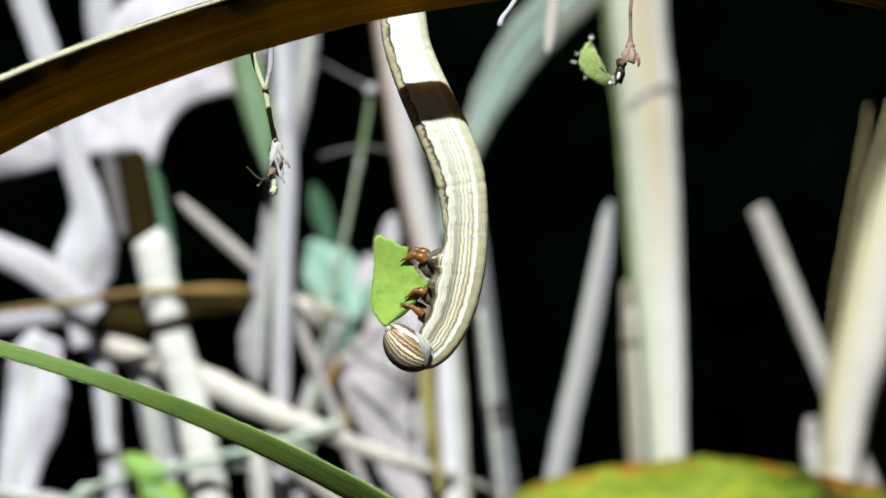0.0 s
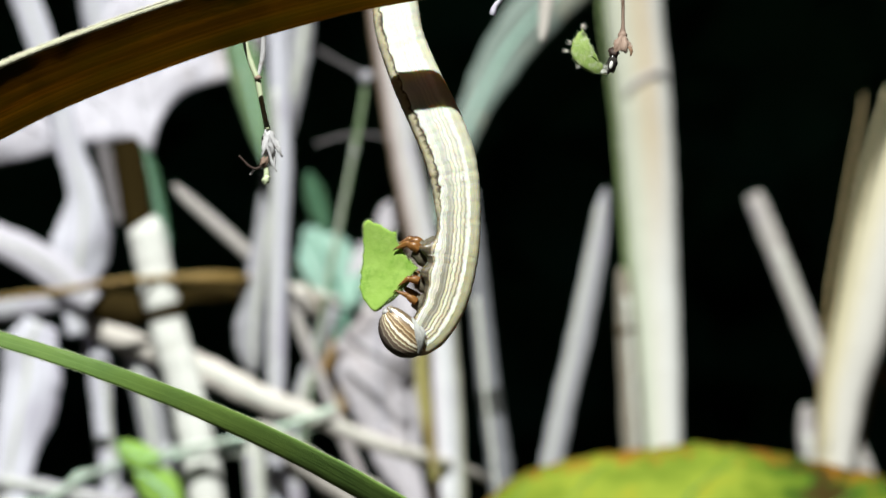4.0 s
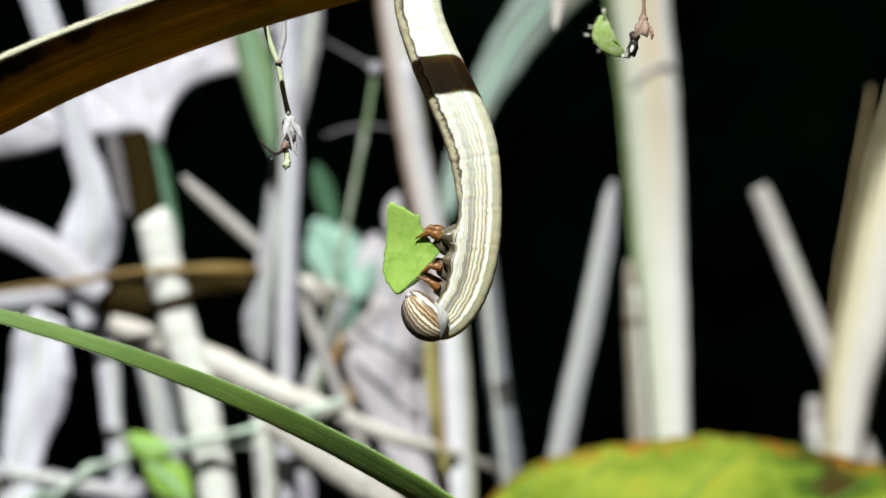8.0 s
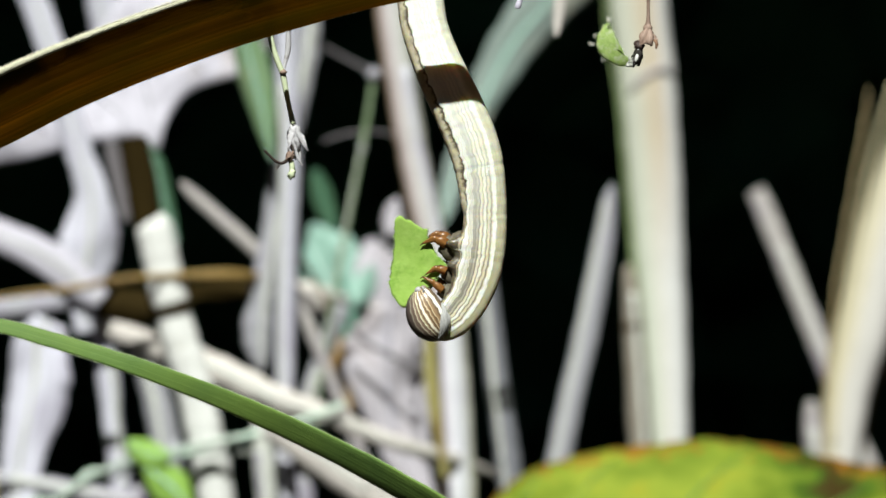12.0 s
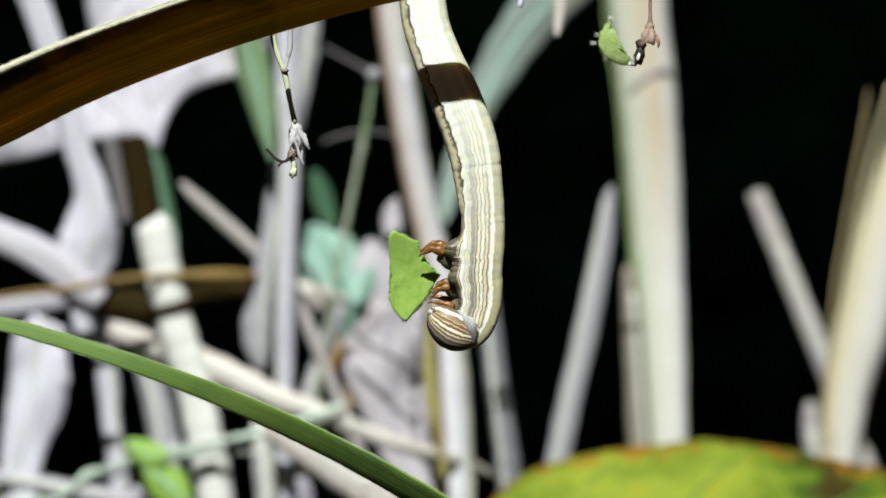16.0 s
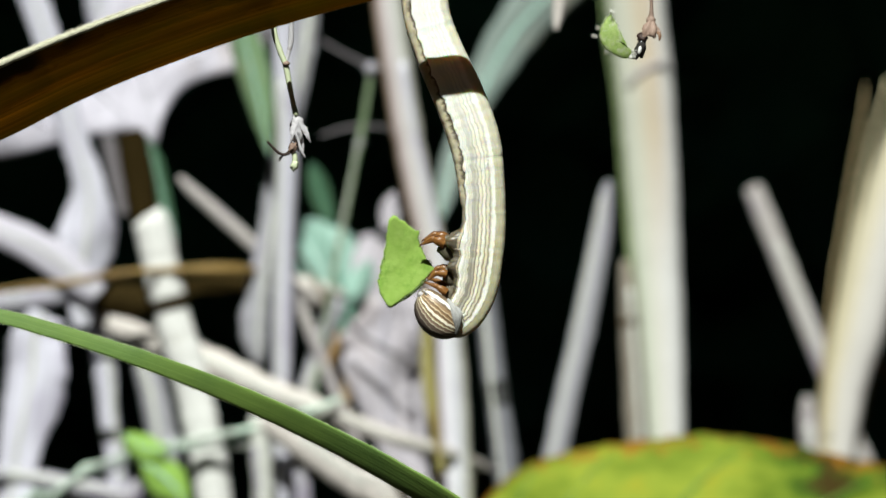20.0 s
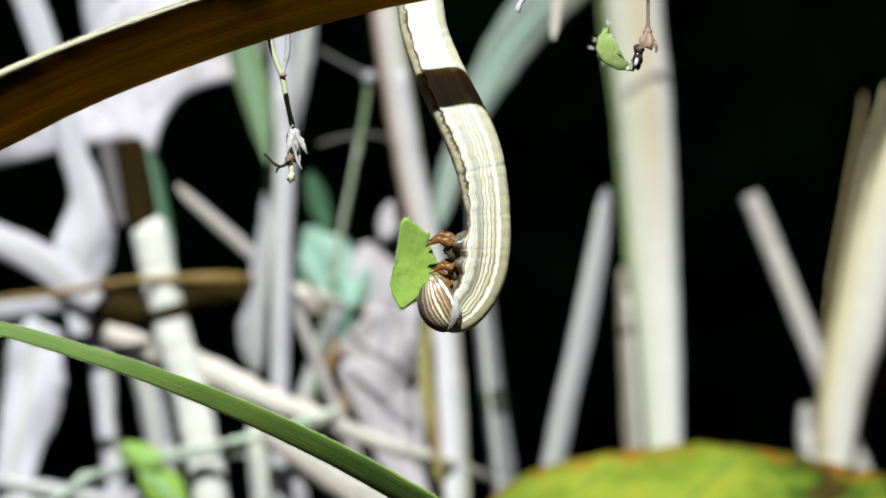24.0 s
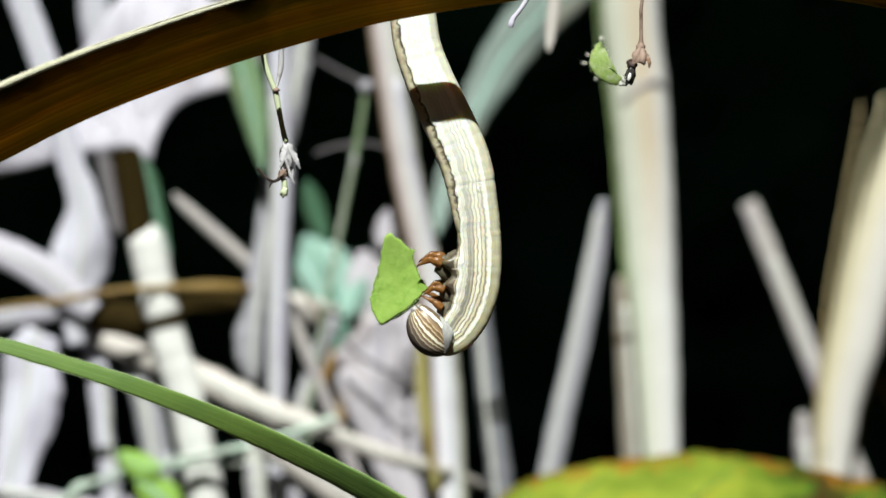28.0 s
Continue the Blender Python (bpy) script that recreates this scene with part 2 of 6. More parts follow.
SCRAP_HAIR = fibre("leaf_hair", (0.60, 0.74, 0.42), (0.78, 0.86, 0.62), thin=0.6)
CALYX = fibre("papery_calyx", (0.52, 0.50, 0.52), (0.88, 0.87, 0.88), thin=0.45, across=10.0, along=0.8, stain=(0.2, 0.13, 0.09), stain_at=0.6, spots=900)
CALYX_GREEN = fibre("pale_pedicel", (0.40, 0.47, 0.26), (0.60, 0.64, 0.46), across=5, along=0.6, stain=(0.4, 0.36, 0.22), stain_at=0.58, spots=700)
WITHER = fibre("withered_brown", (0.10, 0.05, 0.025), (0.3, 0.17, 0.10))
PINK = fibre("pinkish_bract", (0.15, 0.095, 0.07), (0.36, 0.26, 0.205), across=8.0, along=0.8, stain=(0.1, 0.05, 0.03), stain_at=0.56, spots=700)
SEED = fibre("dark_seed", (0.012, 0.011, 0.011), (0.05, 0.045, 0.04), rough=0.22, gloss=0.7)
AMBER = fibre("amber_leg", (0.15, 0.052, 0.012), (0.52, 0.25, 0.072), rough=0.28, thin=0.45, gloss=0.5, across=3.0, along=0.9)
CLAW = fibre("dark_claw", (0.06, 0.02, 0.006), (0.12, 0.045, 0.015), rough=0.3)
FLESH = fibre("grey_flesh", (0.085, 0.073, 0.050), (0.185, 0.162, 0.116), rough=0.45, across=5.0, along=1.6, bump=0.15, thin=0.2)
COLLAR = fibre("neck_membrane", (0.22, 0.22, 0.212), (0.48, 0.48, 0.46), rough=0.6, across=12.0, along=2.0, bump=0.5)
MOUTH = fibre("mouthparts", (0.10, 0.07, 0.05), (0.4, 0.34, 0.26), across=4.0, along=2.0)
# the upper body's stripes are bleached in colour, as overexposed by the sun
SKIN = striped("striped_skin", [
    (0.000, (0.105, 0.088, 0.060)), (0.040, (0.085, 0.072, 0.050)), (0.060, (0.40, 0.345, 0.235)), (0.100, (0.54, 0.475, 0.33)), (0.118, (0.100, 0.080, 0.055)), (0.130, (0.140, 0.115, 0.080)),
    (0.144, (0.860, 0.840, 0.740)), (0.192, (0.860, 0.830, 0.720)), (0.213, (0.488, 0.451, 0.354)), (0.228, (0.760, 0.730, 0.620)), (0.251, (0.561, 0.525, 0.415)), (0.285, (0.700, 0.660, 0.530)), (0.292, (0.20, 0.185, 0.145)), (0.307, (0.34, 0.32, 0.255)), (0.340, (0.22, 0.205, 0.162)), (0.385, (0.44, 0.41, 0.325))] + [
    (0.422, (0.150, 0.130, 0.100)), (0.439, (0.740, 0.680, 0.500)), (0.481, (0.720, 0.650, 0.460)), (0.500, (0.150, 0.120, 0.080)), (0.517, (0.820, 0.790, 0.660)),
    (0.564, (0.800, 0.750, 0.580)), (0.583, (0.160, 0.130, 0.085)), (0.606, (0.700, 0.630, 0.440)), (0.642, (0.640, 0.580, 0.420)), (0.662, (0.150, 0.120, 0.080)), (0.689, (0.537, 0.488, 0.366)),
    (0.713, (0.860, 0.840, 0.740)), (0.773, (0.850, 0.820, 0.700)), (0.790, (0.40, 0.37, 0.225)), (0.910, (0.46, 0.43, 0.28)), (1.000, (0.42, 0.39, 0.245))], 0.06, 0.42, 0.48, 0.45, speck=0.75, glare=(12.0, 32.0), flesh=0.35)
HEAD_SKIN = striped("striped_head", [
    (0.0, (0.115, 0.086, 0.057)), (0.13, (0.158, 0.109, 0.066)), (0.15, (0.800, 0.800, 0.680)), (0.205, (0.800, 0.800, 0.680)), (0.225, (0.094, 0.058, 0.033)),
    (0.28, (0.245, 0.156, 0.078)), (0.315, (0.259, 0.172, 0.090)), (0.335, (0.660, 0.540, 0.340)), (0.35, (0.115, 0.070, 0.037)), (0.41, (0.259, 0.164, 0.082)), (0.43, (0.700, 0.580, 0.380))] + [
    (0.447, (0.108, 0.066, 0.037)), (0.50, (0.238, 0.156, 0.082)), (0.52, (0.800, 0.740, 0.580)), (0.555, (0.800, 0.740, 0.580)), (0.575, (0.101, 0.066, 0.041)),
    (0.62, (0.273, 0.189, 0.111)), (0.64, (0.800, 0.800, 0.546)), (0.655, (0.137, 0.090, 0.061)), (0.71, (0.211, 0.147, 0.104)), (0.725, (0.544, 0.492, 0.361)),
    (0.745, (0.105, 0.074, 0.053)), (0.80, (0.137, 0.099, 0.078)), (0.815, (0.303, 0.279, 0.206)), (0.83, (0.075, 0.054, 0.046)), (1.0, (0.061, 0.044, 0.038))], 0.06, 0.5, 0.46, 0.15, 0.3)

TWO_TONE = striped("two_tone_reed", [(0.0, (0.12, 0.17, 0.07)), (0.025, (0.24, 0.29, 0.17)), (0.06, (0.43, 0.445, 0.37)), (0.28, (0.46, 0.465, 0.39)), (0.42, (0.46, 0.42, 0.33)),
                                     (0.58, (0.46, 0.39, 0.29)), (0.74, (0.47, 0.41, 0.335)), (0.84, (0.50, 0.49, 0.47)), (1.0, (0.44, 0.44, 0.43))], 0.10, 0.035, 0.55, 0.15, 0.4, lower=([
                                     (0.0, (0.18, 0.22, 0.11)), (0.035, (0.36, 0.40, 0.28)), (0.14, (0.46, 0.49, 0.40)), (0.30, (0.52, 0.54, 0.46)), (0.45, (0.56, 0.545, 0.49)), (0.62, (0.60, 0.595, 0.575)), (0.85, (0.56, 0.56, 0.55)), (1.0, (0.38, 0.38, 0.37))], 38.0, 64.0))
YELLOW_REED = striped("yellow_edged_reed", [(0.0, (0.30, 0.27, 0.175)), (0.14, (0.45, 0.415, 0.30)), (0.30, (0.525, 0.482, 0.365)), (0.42, (0.53, 0.505, 0.45)), (0.7, (0.570, 0.552, 0.524)), (1.0, (0.517, 0.483, 0.460))], 0.14, 0.03, 0.55, 0.15, 0.4)
PINK_REED = striped("pink_edged_reed", [(0.0, (0.20, 0.13, 0.07)), (0.10, (0.30, 0.22, 0.16)), (0.22, (0.40, 0.34, 0.34)), (0.4, (0.50, 0.46, 0.46)), (0.65, (0.46, 0.46, 0.44)), (0.85, (0.44, 0.45, 0.40)), (1.0, (0.34, 0.32, 0.24))], 0.10, 0.03, 0.55, 0.15, 0.4, lower=([
                                      (0.0, (0.22, 0.15, 0.08)), (0.10, (0.36, 0.27, 0.19)), (0.20, (0.46, 0.42, 0.48)), (0.36, (0.60, 0.58, 0.64)), (0.6, (0.60, 0.62, 0.62)), (0.85, (0.56, 0.57, 0.52)), (1.0, (0.40, 0.37, 0.28))], 52.0, 66.0))


def yellow_leaf_mat():
    m, n, l, b = node_mat("autumn_leaf")
    tc = n.new("ShaderNodeTexCoord")
    sep = n.new("ShaderNodeSeparateXYZ")
    l.new(tc.outputs["UV"], sep.inputs["Vector"])
    big = noise_node(n, l, tc.outputs["Object"], 55.0, 4.0, 0.65, (1, 1, 2.2))
    base = ramp(n, [(0.22, (0.045, 0.03, 0.006)), (0.28, (0.045, 0.095, 0.008)), (0.36, (0.12, 0.18, 0.015)), (0.50, (0.225, 0.285, 0.03)), (0.66, (0.31, 0.275, 0.018))])
    place = n.new("ShaderNodeSeparateXYZ")
    l.new(tc.outputs["Object"], place.inputs["Vector"])
    # the colour grows darker towards +x
    turned = n.new("ShaderNodeMapRange")
    l.new(place.outputs["X"], turned.inputs["Value"])
    turned.inputs["From Min"].default_value, turned.inputs["From Max"].default_value = 0.004, 0.04
    turned.inputs["To Min"].default_value, turned.inputs["To Max"].default_value = 0.0, 0.30
    less = n.new("ShaderNodeMath")
    less.operation = "SUBTRACT"
    l.new(big.outputs["Fac"], less.inputs[0])
    l.new(turned.outputs["Result"], less.inputs[1])
    l.new(less.outputs["Value"], base.inputs["Fac"])
    spots = noise_node(n, l, tc.outputs["Object"], 330.0, 4.0, 0.75)
    edge = n.new("ShaderNodeMath")
    edge.operation = "MULTIPLY_ADD"
    l.new(sep.outputs["X"], edge.inputs[0])
    edge.inputs[1].default_value = 0.37
    l.new(spots.outputs["Fac"], edge.inputs[2])
    er = ramp(n, [(0.79, (0, 0, 0)), (0.92, (1, 1, 1))])
    l.new(edge.outputs["Value"], er.inputs["Fac"])
    col = mixed(n, l, "MIX", er.outputs["Color"], base.outputs["Color"], (0.27, 0.125, 0.014))
    l.new(col, b.inputs["Base Color"])
    b.inputs["Roughness"].default_value = 0.75
    b.inputs["Specular IOR Level"].default_value = 0.08
    tr = n.new("ShaderNodeBsdfTranslucent")
    l.new(col, tr.inputs["Color"])
    mx = n.new("ShaderNodeMixShader")
    mx.inputs["Fac"].default_value = 0.25
    l.new(b.outputs["BSDF"], mx.inputs[1])
    l.new(tr.outputs["BSDF"], mx.inputs[2])
    l.new(mx.outputs["Shader"], n["Material Output"].inputs["Surface"])
    return m


YELLOW = yellow_leaf_mat()


def blade_mat():
    """A dry grass blade: olive and orange-brown streaks along it, thin enough for some sunlight to pass."""
    m, n, l, b = node_mat("dry_blade")
    tc = n.new("ShaderNodeTexCoord")
    fine = noise_node(n, l, tc.outputs["UV"], 1.0, 5.0, 0.65, (24.0, 0.012, 1))
    wide = noise_node(n, l, tc.outputs["UV"], 1.0, 3.0, 0.55, (3.2, 0.06, 1))
    r = ramp(n, [(0.3, (0.085, 0.052, 0.008)), (0.7, (0.25, 0.16, 0.030))])
    l.new(fine.outputs["Fac"], r.inputs["Fac"])
    olive = ramp(n, [(0.40, (0, 0, 0)), (0.62, (0.8, 0.8, 0.8))])
    l.new(wide.outputs["Fac"], olive.inputs["Fac"])
    col = mixed(n, l, "MIX", olive.outputs["Color"], r.outputs["Color"], (0.10, 0.095, 0.013))
    streak = noise_node(n, l, tc.outputs["UV"], 1.0, 2.0, 0.5, (9.0, 0.035, 1))
    sr = ramp(n, [(0.6, (0, 0, 0)), (0.72, (0.8, 0.8, 0.8))])
    l.new(streak.outputs["Fac"], sr.inputs["Fac"])
    col = mixed(n, l, "MIX", sr.outputs["Color"], col, (0.40, 0.22, 0.035))
    l.new(col, b.inputs["Base Color"])
    b.inputs["Roughness"].default_value = 0.6
    b.inputs["Specular IOR Level"].default_value = 0.25
    bp = n.new("ShaderNodeBump")
    bp.inputs["Strength"].default_value = 0.6
    bp.inputs["Distance"].default_value = 0.0003
    l.new(fine.outputs["Fac"], bp.inputs["Height"])
    l.new(bp.outputs["Normal"], b.inputs["Normal"])
    tr = n.new("ShaderNodeBsdfTranslucent")
    l.new(col, tr.inputs["Color"])
    mx = n.new("ShaderNodeMixShader")
    mx.inputs["Fac"].default_value = 0.85
    l.new(b.outputs["BSDF"], mx.inputs[1])
    l.new(tr.outputs["BSDF"], mx.inputs[2])
    clear = n.new("ShaderNodeBsdfTransparent")
    clear.inputs["Color"].default_value = (1.0, 0.60, 0.05, 1)
    out = n.new("ShaderNodeMixShader")
    out.inputs["Fac"].default_value = 0.105
    l.new(mx.outputs["Shader"], out.inputs[1])
    l.new(clear.outputs["BSDF"], out.inputs[2])
    l.new(out.outputs["Shader"], n["Material Output"].inputs["Surface"])
    return m


BLADE = blade_mat()


def earth_mat(name, dark, light, scale):
    m, n, l, b = node_mat(name)
    tc = n.new("ShaderNodeTexCoord")
    f = noise_node(n, l, tc.outputs["Object"], scale, 6.0, 0.7)
    r = ramp(n, [(0.35, dark), (0.7, light)])
    l.new(f.outputs["Fac"], r.inputs["Fac"])
    l.new(r.outputs["Color"], b.inputs["Base Color"])
    b.inputs["Roughness"].default_value = 0.95
    b.inputs["Specular IOR Level"].default_value = 0.1
    return m


SOIL = earth_mat("dark_soil", (0.008, 0.007, 0.005), (0.03, 0.024, 0.016), 30.0)
HEDGE = earth_mat("hedge_shade", (0.022, 0.088, 0.050), (0.042, 0.145, 0.080), 14.0)


# ---- building helpers ----
def part(name, bm, material, parent, label=""):
    """Links a bmesh, in millimetres about the parent's place, as one mesh object under a thing or a part."""
    me = bpy.data.meshes.new(name)
    bmesh.ops.recalc_face_normals(bm, faces=bm.faces)
    bmesh.ops.scale(bm, vec=(MM, MM, MM), verts=bm.verts)
    for f in bm.faces:
        f.smooth = True
    bm.to_mesh(me)
    bm.free()
    me.materials.append(material)
    ob = new(name, me)
    ob.parent = parent
    return tagged(ob, label)


def thing(name, at, label, category, group="", kind=""):
    ob = new(name)
    ob.empty_display_size = 0.005
    ob.location = Vector(at) * MM
    return tagged(ob, label, category, group, kind)


def smooth(points, n=6):
    """A smooth line through the points (any number of values each)."""
    p = [np.array(q, float) for q in points]
    p = [2 * p[0] - p[1], *p, 2 * p[-1] - p[-2]]
    out = []
    for i in range(1, len(p) - 2):
        a, b, c, d = p[i - 1:i + 3]
        for k in range(n):
            t = k / n
            out.append(0.5 * (2 * b + (c - a) * t + (2 * a - 5 * b + 4 * c - d) * t * t + (3 * b - a - 3 * c + d) * t ** 3))
    out.append(p[-2])
    return out


def frames(path):
    """For each point of a line: the way on, the side and the front (towards -y)."""
    out = []
    for i in range(len(path)):
        t = path[min(i + 1, len(path) - 1)][:3] - path[max(i - 1, 0)][:3]
        t = Vector(t).normalized()
        s = t.cross(Vector((0, 1, 0)))
        s = s.normalized() if s.length > 1e-4 else Vector((1, 0, 0))
        out.append((t, s, s.cross(t).normalized()))
    return out


def sweep(bm, path, section, origin=(0, 0, 0), caps=True):
    """Sweeps a closed outline along a line. section(i, f) gives (side, front, u) for each corner, f from 0 to 1."""
    uv = bm.loops.layers.uv.verify()
    fr = frames(path)
    rings, us, run, length = [], [], [], 0.0
    o = Vector(origin)
    for i, p in enumerate(path):
        t, s, n = fr[i]
        if i:
            length += float(np.linalg.norm(p[:3] - path[i - 1][:3]))
        sec = section(i, i / (len(path) - 1))
        rings.append([bm.verts.new(Vector(p[:3]) - o + s * a + n * b) for a, b, u in sec])
        us.append([u for a, b, u in sec])
        run.append(length)
    m = len(rings[0])
    for i in range(len(rings) - 1):
        for j in range(m):
            k = (j + 1) % m
            f = bm.faces.new((rings[i][j], rings[i][k], rings[i + 1][k], rings[i + 1][j]))
            for loop, (u, v) in zip(f.loops, ((us[i][j], run[i]), (us[i][k], run[i]), (us[i + 1][k], run[i + 1]), (us[i + 1][j], run[i + 1]))):
                loop[uv].uv = (u, v)
    if caps:
        for ring in (rings[0], rings[-1]):
            f = bm.faces.new(ring)
            for loop in f.loops:
                loop[uv].uv = (0.5, 0.0)
    return rings


def round_section(radius, flat=1.0, sides=14, ribs=0.0, rib_count=9):
    def section(i, f):
        r = radius(i, f)
        out = []
        for k in range(sides):
            a = 2 * math.pi * k / sides
            q = r * (1 + ribs * math.cos(rib_count * a))
            out.append((-q * math.cos(a), q * flat * math.sin(a), 0.5 - 0.5 * math.cos(a)))
        return out
    return section


def tube(path, flat=1.0, sides=14, origin=(0, 0, 0), ribs=0.0, rough=0.0, seed=0.0):
    """A round stem along path; the fourth value of each point is its width."""
    bm = bmesh.new()

    def radius(i, f):
        p = path[i]
        return p[3] / 2 * (1 + rough * noise.noise(Vector((p[0] * 0.7 + seed, p[1], p[2] * 0.7))))
    sweep(bm, path, round_section(radius, flat, sides, ribs), origin)
    return bm


def ribbon(path, roll=0.0, fold=0.15, thick=0.25, ragged=0.0, origin=(0, 0, 0), n=8, curl=0.0, seed=0.0):
    """A leaf blade along path; the fourth value is its width. fold: how deep its channel is; roll: its turn about its length."""
    bm = bmesh.new()
    c, s = math.cos(roll), math.sin(roll)

    def section(i, f):
        w = path[i][3] / 2
        pts = []
        for k in range(n + 1):
            u = -1 + 2 * k / n
            e = 1 + ragged * noise.noise(Vector((i * 0.45 + seed, 3.1 * np.sign(u), 0.3))) * abs(u) ** 3
            a = w * u * e
            b = w * (fold * (u * u) + curl * math.sin(2.2 * u + i * 0.25 + seed))
            pts.append((a, b, k / n))
        t = thick / 2
        ring = [(a, b + t, u) for a, b, u in pts] + [(a, b - t, u) for a, b, u in reversed(pts)]
        return [(a * c - b * s, a * s + b * c, u) for a, b, u in ring]
    sweep(bm, path, section, origin)
    return bm


def blob(center, size, seg=14, bumps=0.0, seed=0.0, turn=None):
    bm = bmesh.new()
    bmesh.ops.create_uvsphere(bm, u_segments=seg, v_segments=max(6, seg // 2 + 1), radius=1.0, calc_uvs=True)
    for v in bm.verts:
        k = 1 + bumps * noise.noise(v.co * 2.1 + Vector((seed, 0, 0)))
        q = Vector((v.co.x * size[0], v.co.y * size[1], v.co.z * size[2])) * k
        if turn:
            q = Matrix.Rotation(turn, 3, "Y") @ q
        v.co = q + Vector(center)
    return bm


def lamina(outline, y, thick, bulge, ragged=0.0, seed=0.0, step=0.35):
    """A flat leaf piece: the outline is filled, given thickness and a gentle bulge. outline: (x, z) in millimetres."""
    line = []
    m = len(outline)
    for i in range(m):
        a, b = np.array(outline[i]), np.array(outline[(i + 1) % m])
        k = max(1, int(np.linalg.norm(b - a) / step))
        for j in range(k):
            q = a + (b - a) * j / k
            d = (b - a) / np.linalg.norm(b - a)
            e = ragged * noise.noise(Vector((q[0] * 2.3 + seed, q[1] * 2.3, 0.0)))
            line.append(q + np.array((-d[1], d[0])) * e)
    cx = sum(q[0] for q in line) / len(line)
    cz = sum(q[1] for q in line) / len(line)
    reach = max(math.hypot(q[0] - cx, q[1] - cz) for q in line)
    bm = bmesh.new()
    uv = bm.loops.layers.uv.verify()
    sides = []
    for face in (-1, 1):
        rings = []
        for k in (1.0, 0.93, 0.75, 0.5, 0.25):
            ring = []
            for q in line:
                x, z = cx + (q[0] - cx) * k, cz + (q[1] - cz) * k
                d = math.hypot(x - cx, z - cz) / reach
                t = thick / 2 * (1.0 if k < 0.99 else 0.55)
                dy = bulge * (d * d) + 0.12 * bulge * noise.noise(Vector((x * 0.9 + seed, z * 0.9, 0)))
                ring.append(bm.verts.new((x, y + dy + face * t, z)))
            rings.append(ring)
        mid = bm.verts.new((cx, y + face * thick / 2, cz))
        for a, b in zip(rings, rings[1:]):
            for j in range(len(line)):
                k = (j + 1) % len(line)
                bm.faces.new((a[j], a[k], b[k], b[j]))
        for j in range(len(line)):
            bm.faces.new((rings[-1][j], rings[-1][(j + 1) % len(line)], mid))
        sides.append(rings[0])
    for j in range(len(line)):
        k = (j + 1) % len(line)
        bm.faces.new((sides[0][j], sides[0][k], sides[1][k], sides[1][j]))
    for f in bm.faces:
        for loop in f.loops:
            loop[uv].uv = ((loop.vert.co.x - cx) / reach * 0.5 + 0.5, loop.vert.co.z - cz)
    return bm, line


def fuzz(spots, length, width, seed=1):
    """Short tapering hairs: spots are (place, direction)."""
    rng = random.Random(seed)
    bm = bmesh.new()
    for p, d in spots:
        d = Vector(d).normalized() + Vector((rng.uniform(-0.5, 0.5), rng.uniform(-0.5, 0.5), rng.uniform(-0.5, 0.5)))
        d = d.normalized() * length * rng.uniform(0.5, 1.2)
        side = d.cross(Vector((0, 1, 0))).normalized() * width / 2
        up = d.cross(side).normalized() * width / 2
        p = Vector(p)
        base = [bm.verts.new(p + side), bm.verts.new(p - side * 0.5 + up), bm.verts.new(p - side * 0.5 - up)]
        tip = bm.verts.new(p + d)
        for k in range(3):
            bm.faces.new((base[k], base[(k + 1) % 3], tip))
        bm.faces.new(base)
    return bm


def to_ground(points):
    """Carries a stem on from its last point, down to the ground."""
    a, b = np.array(points[-2], float), np.array(points[-1], float)
    d = np.clip((b - a)[:3] / max(1e-6, abs(b[2] - a[2])), -0.5, 0.5)
    x, y, z, w = b
    out = list(points)
    for f in (0.5, 1.03):
        out.append((x + d[0] * z * f * 0.8, y + d[1] * z * f, z * (1 - f), w))
    return out


# ---- ground and hedge ----
def ground():
    bm = bmesh.new()
    bmesh.ops.create_grid(bm, x_segments=60, y_segments=60, size=1.0)
    for v in bm.verts:
        x, y = v.co.x, v.co.y
        r = max(abs(x), abs(y))
        k = 2500.0 * (0.35 * r + 0.65 * r ** 6) if r > 0 else 0
        v.co.x, v.co.y = x * k / max(r, 1e-6), y * k / max(r, 1e-6)
        v.co.z = 6.0 * noise.noise(v.co * 0.01) - 6.0
    bm2 = bm
    for v in bm2.verts:
        if max(abs(v.co.x), abs(v.co.y)) > 2000:
            v.co *= 100.0
            v.co.z = -10.0
    ob = part("ground", bm2, SOIL, None)
    tagged(ob, "dark bare soil under the reeds", "ground", kind="structure")


def hedge():
    """A dark backdrop built as a dense hedge; its overhang is added to shade its own face and cut sky light."""
    bm = bmesh.new()
    nx, nz = 60, 40
    grid = []
    for j in range(nz + 1):
        f = j / nz
        row = []
        for i in range(nx + 1):
            x = -1500 + 3000 * i / nx
            z = -20 + 1300 * f
            y = 1500 - 1330 * f ** 1.0
            n = 40 * noise.noise(Vector((x * 0.008, z * 0.008, 0))) + 18 * noise.noise(Vector((x * 0.03, z * 0.03, 4)))
            row.append(bm.verts.new((x, y + n, z + 0.3 * n)))
        grid.append(row)
    top = [bm.verts.new((v.co.x, v.co.y + 900, v.co.z + 120)) for v in grid[-1]]
    back = [bm.verts.new((v.co.x, 2600, -20)) for v in grid[-1]]
    for a, b in zip([*grid, top], [*grid[1:], top, back]):
        for i in range(nx):
            bm.faces.new((a[i], a[i + 1], b[i + 1], b[i]))
    tagged(part("hedge_backdrop", bm, HEDGE, None), "dark green hedge backdrop with an overhang added for shade", "hedge", kind="structure")


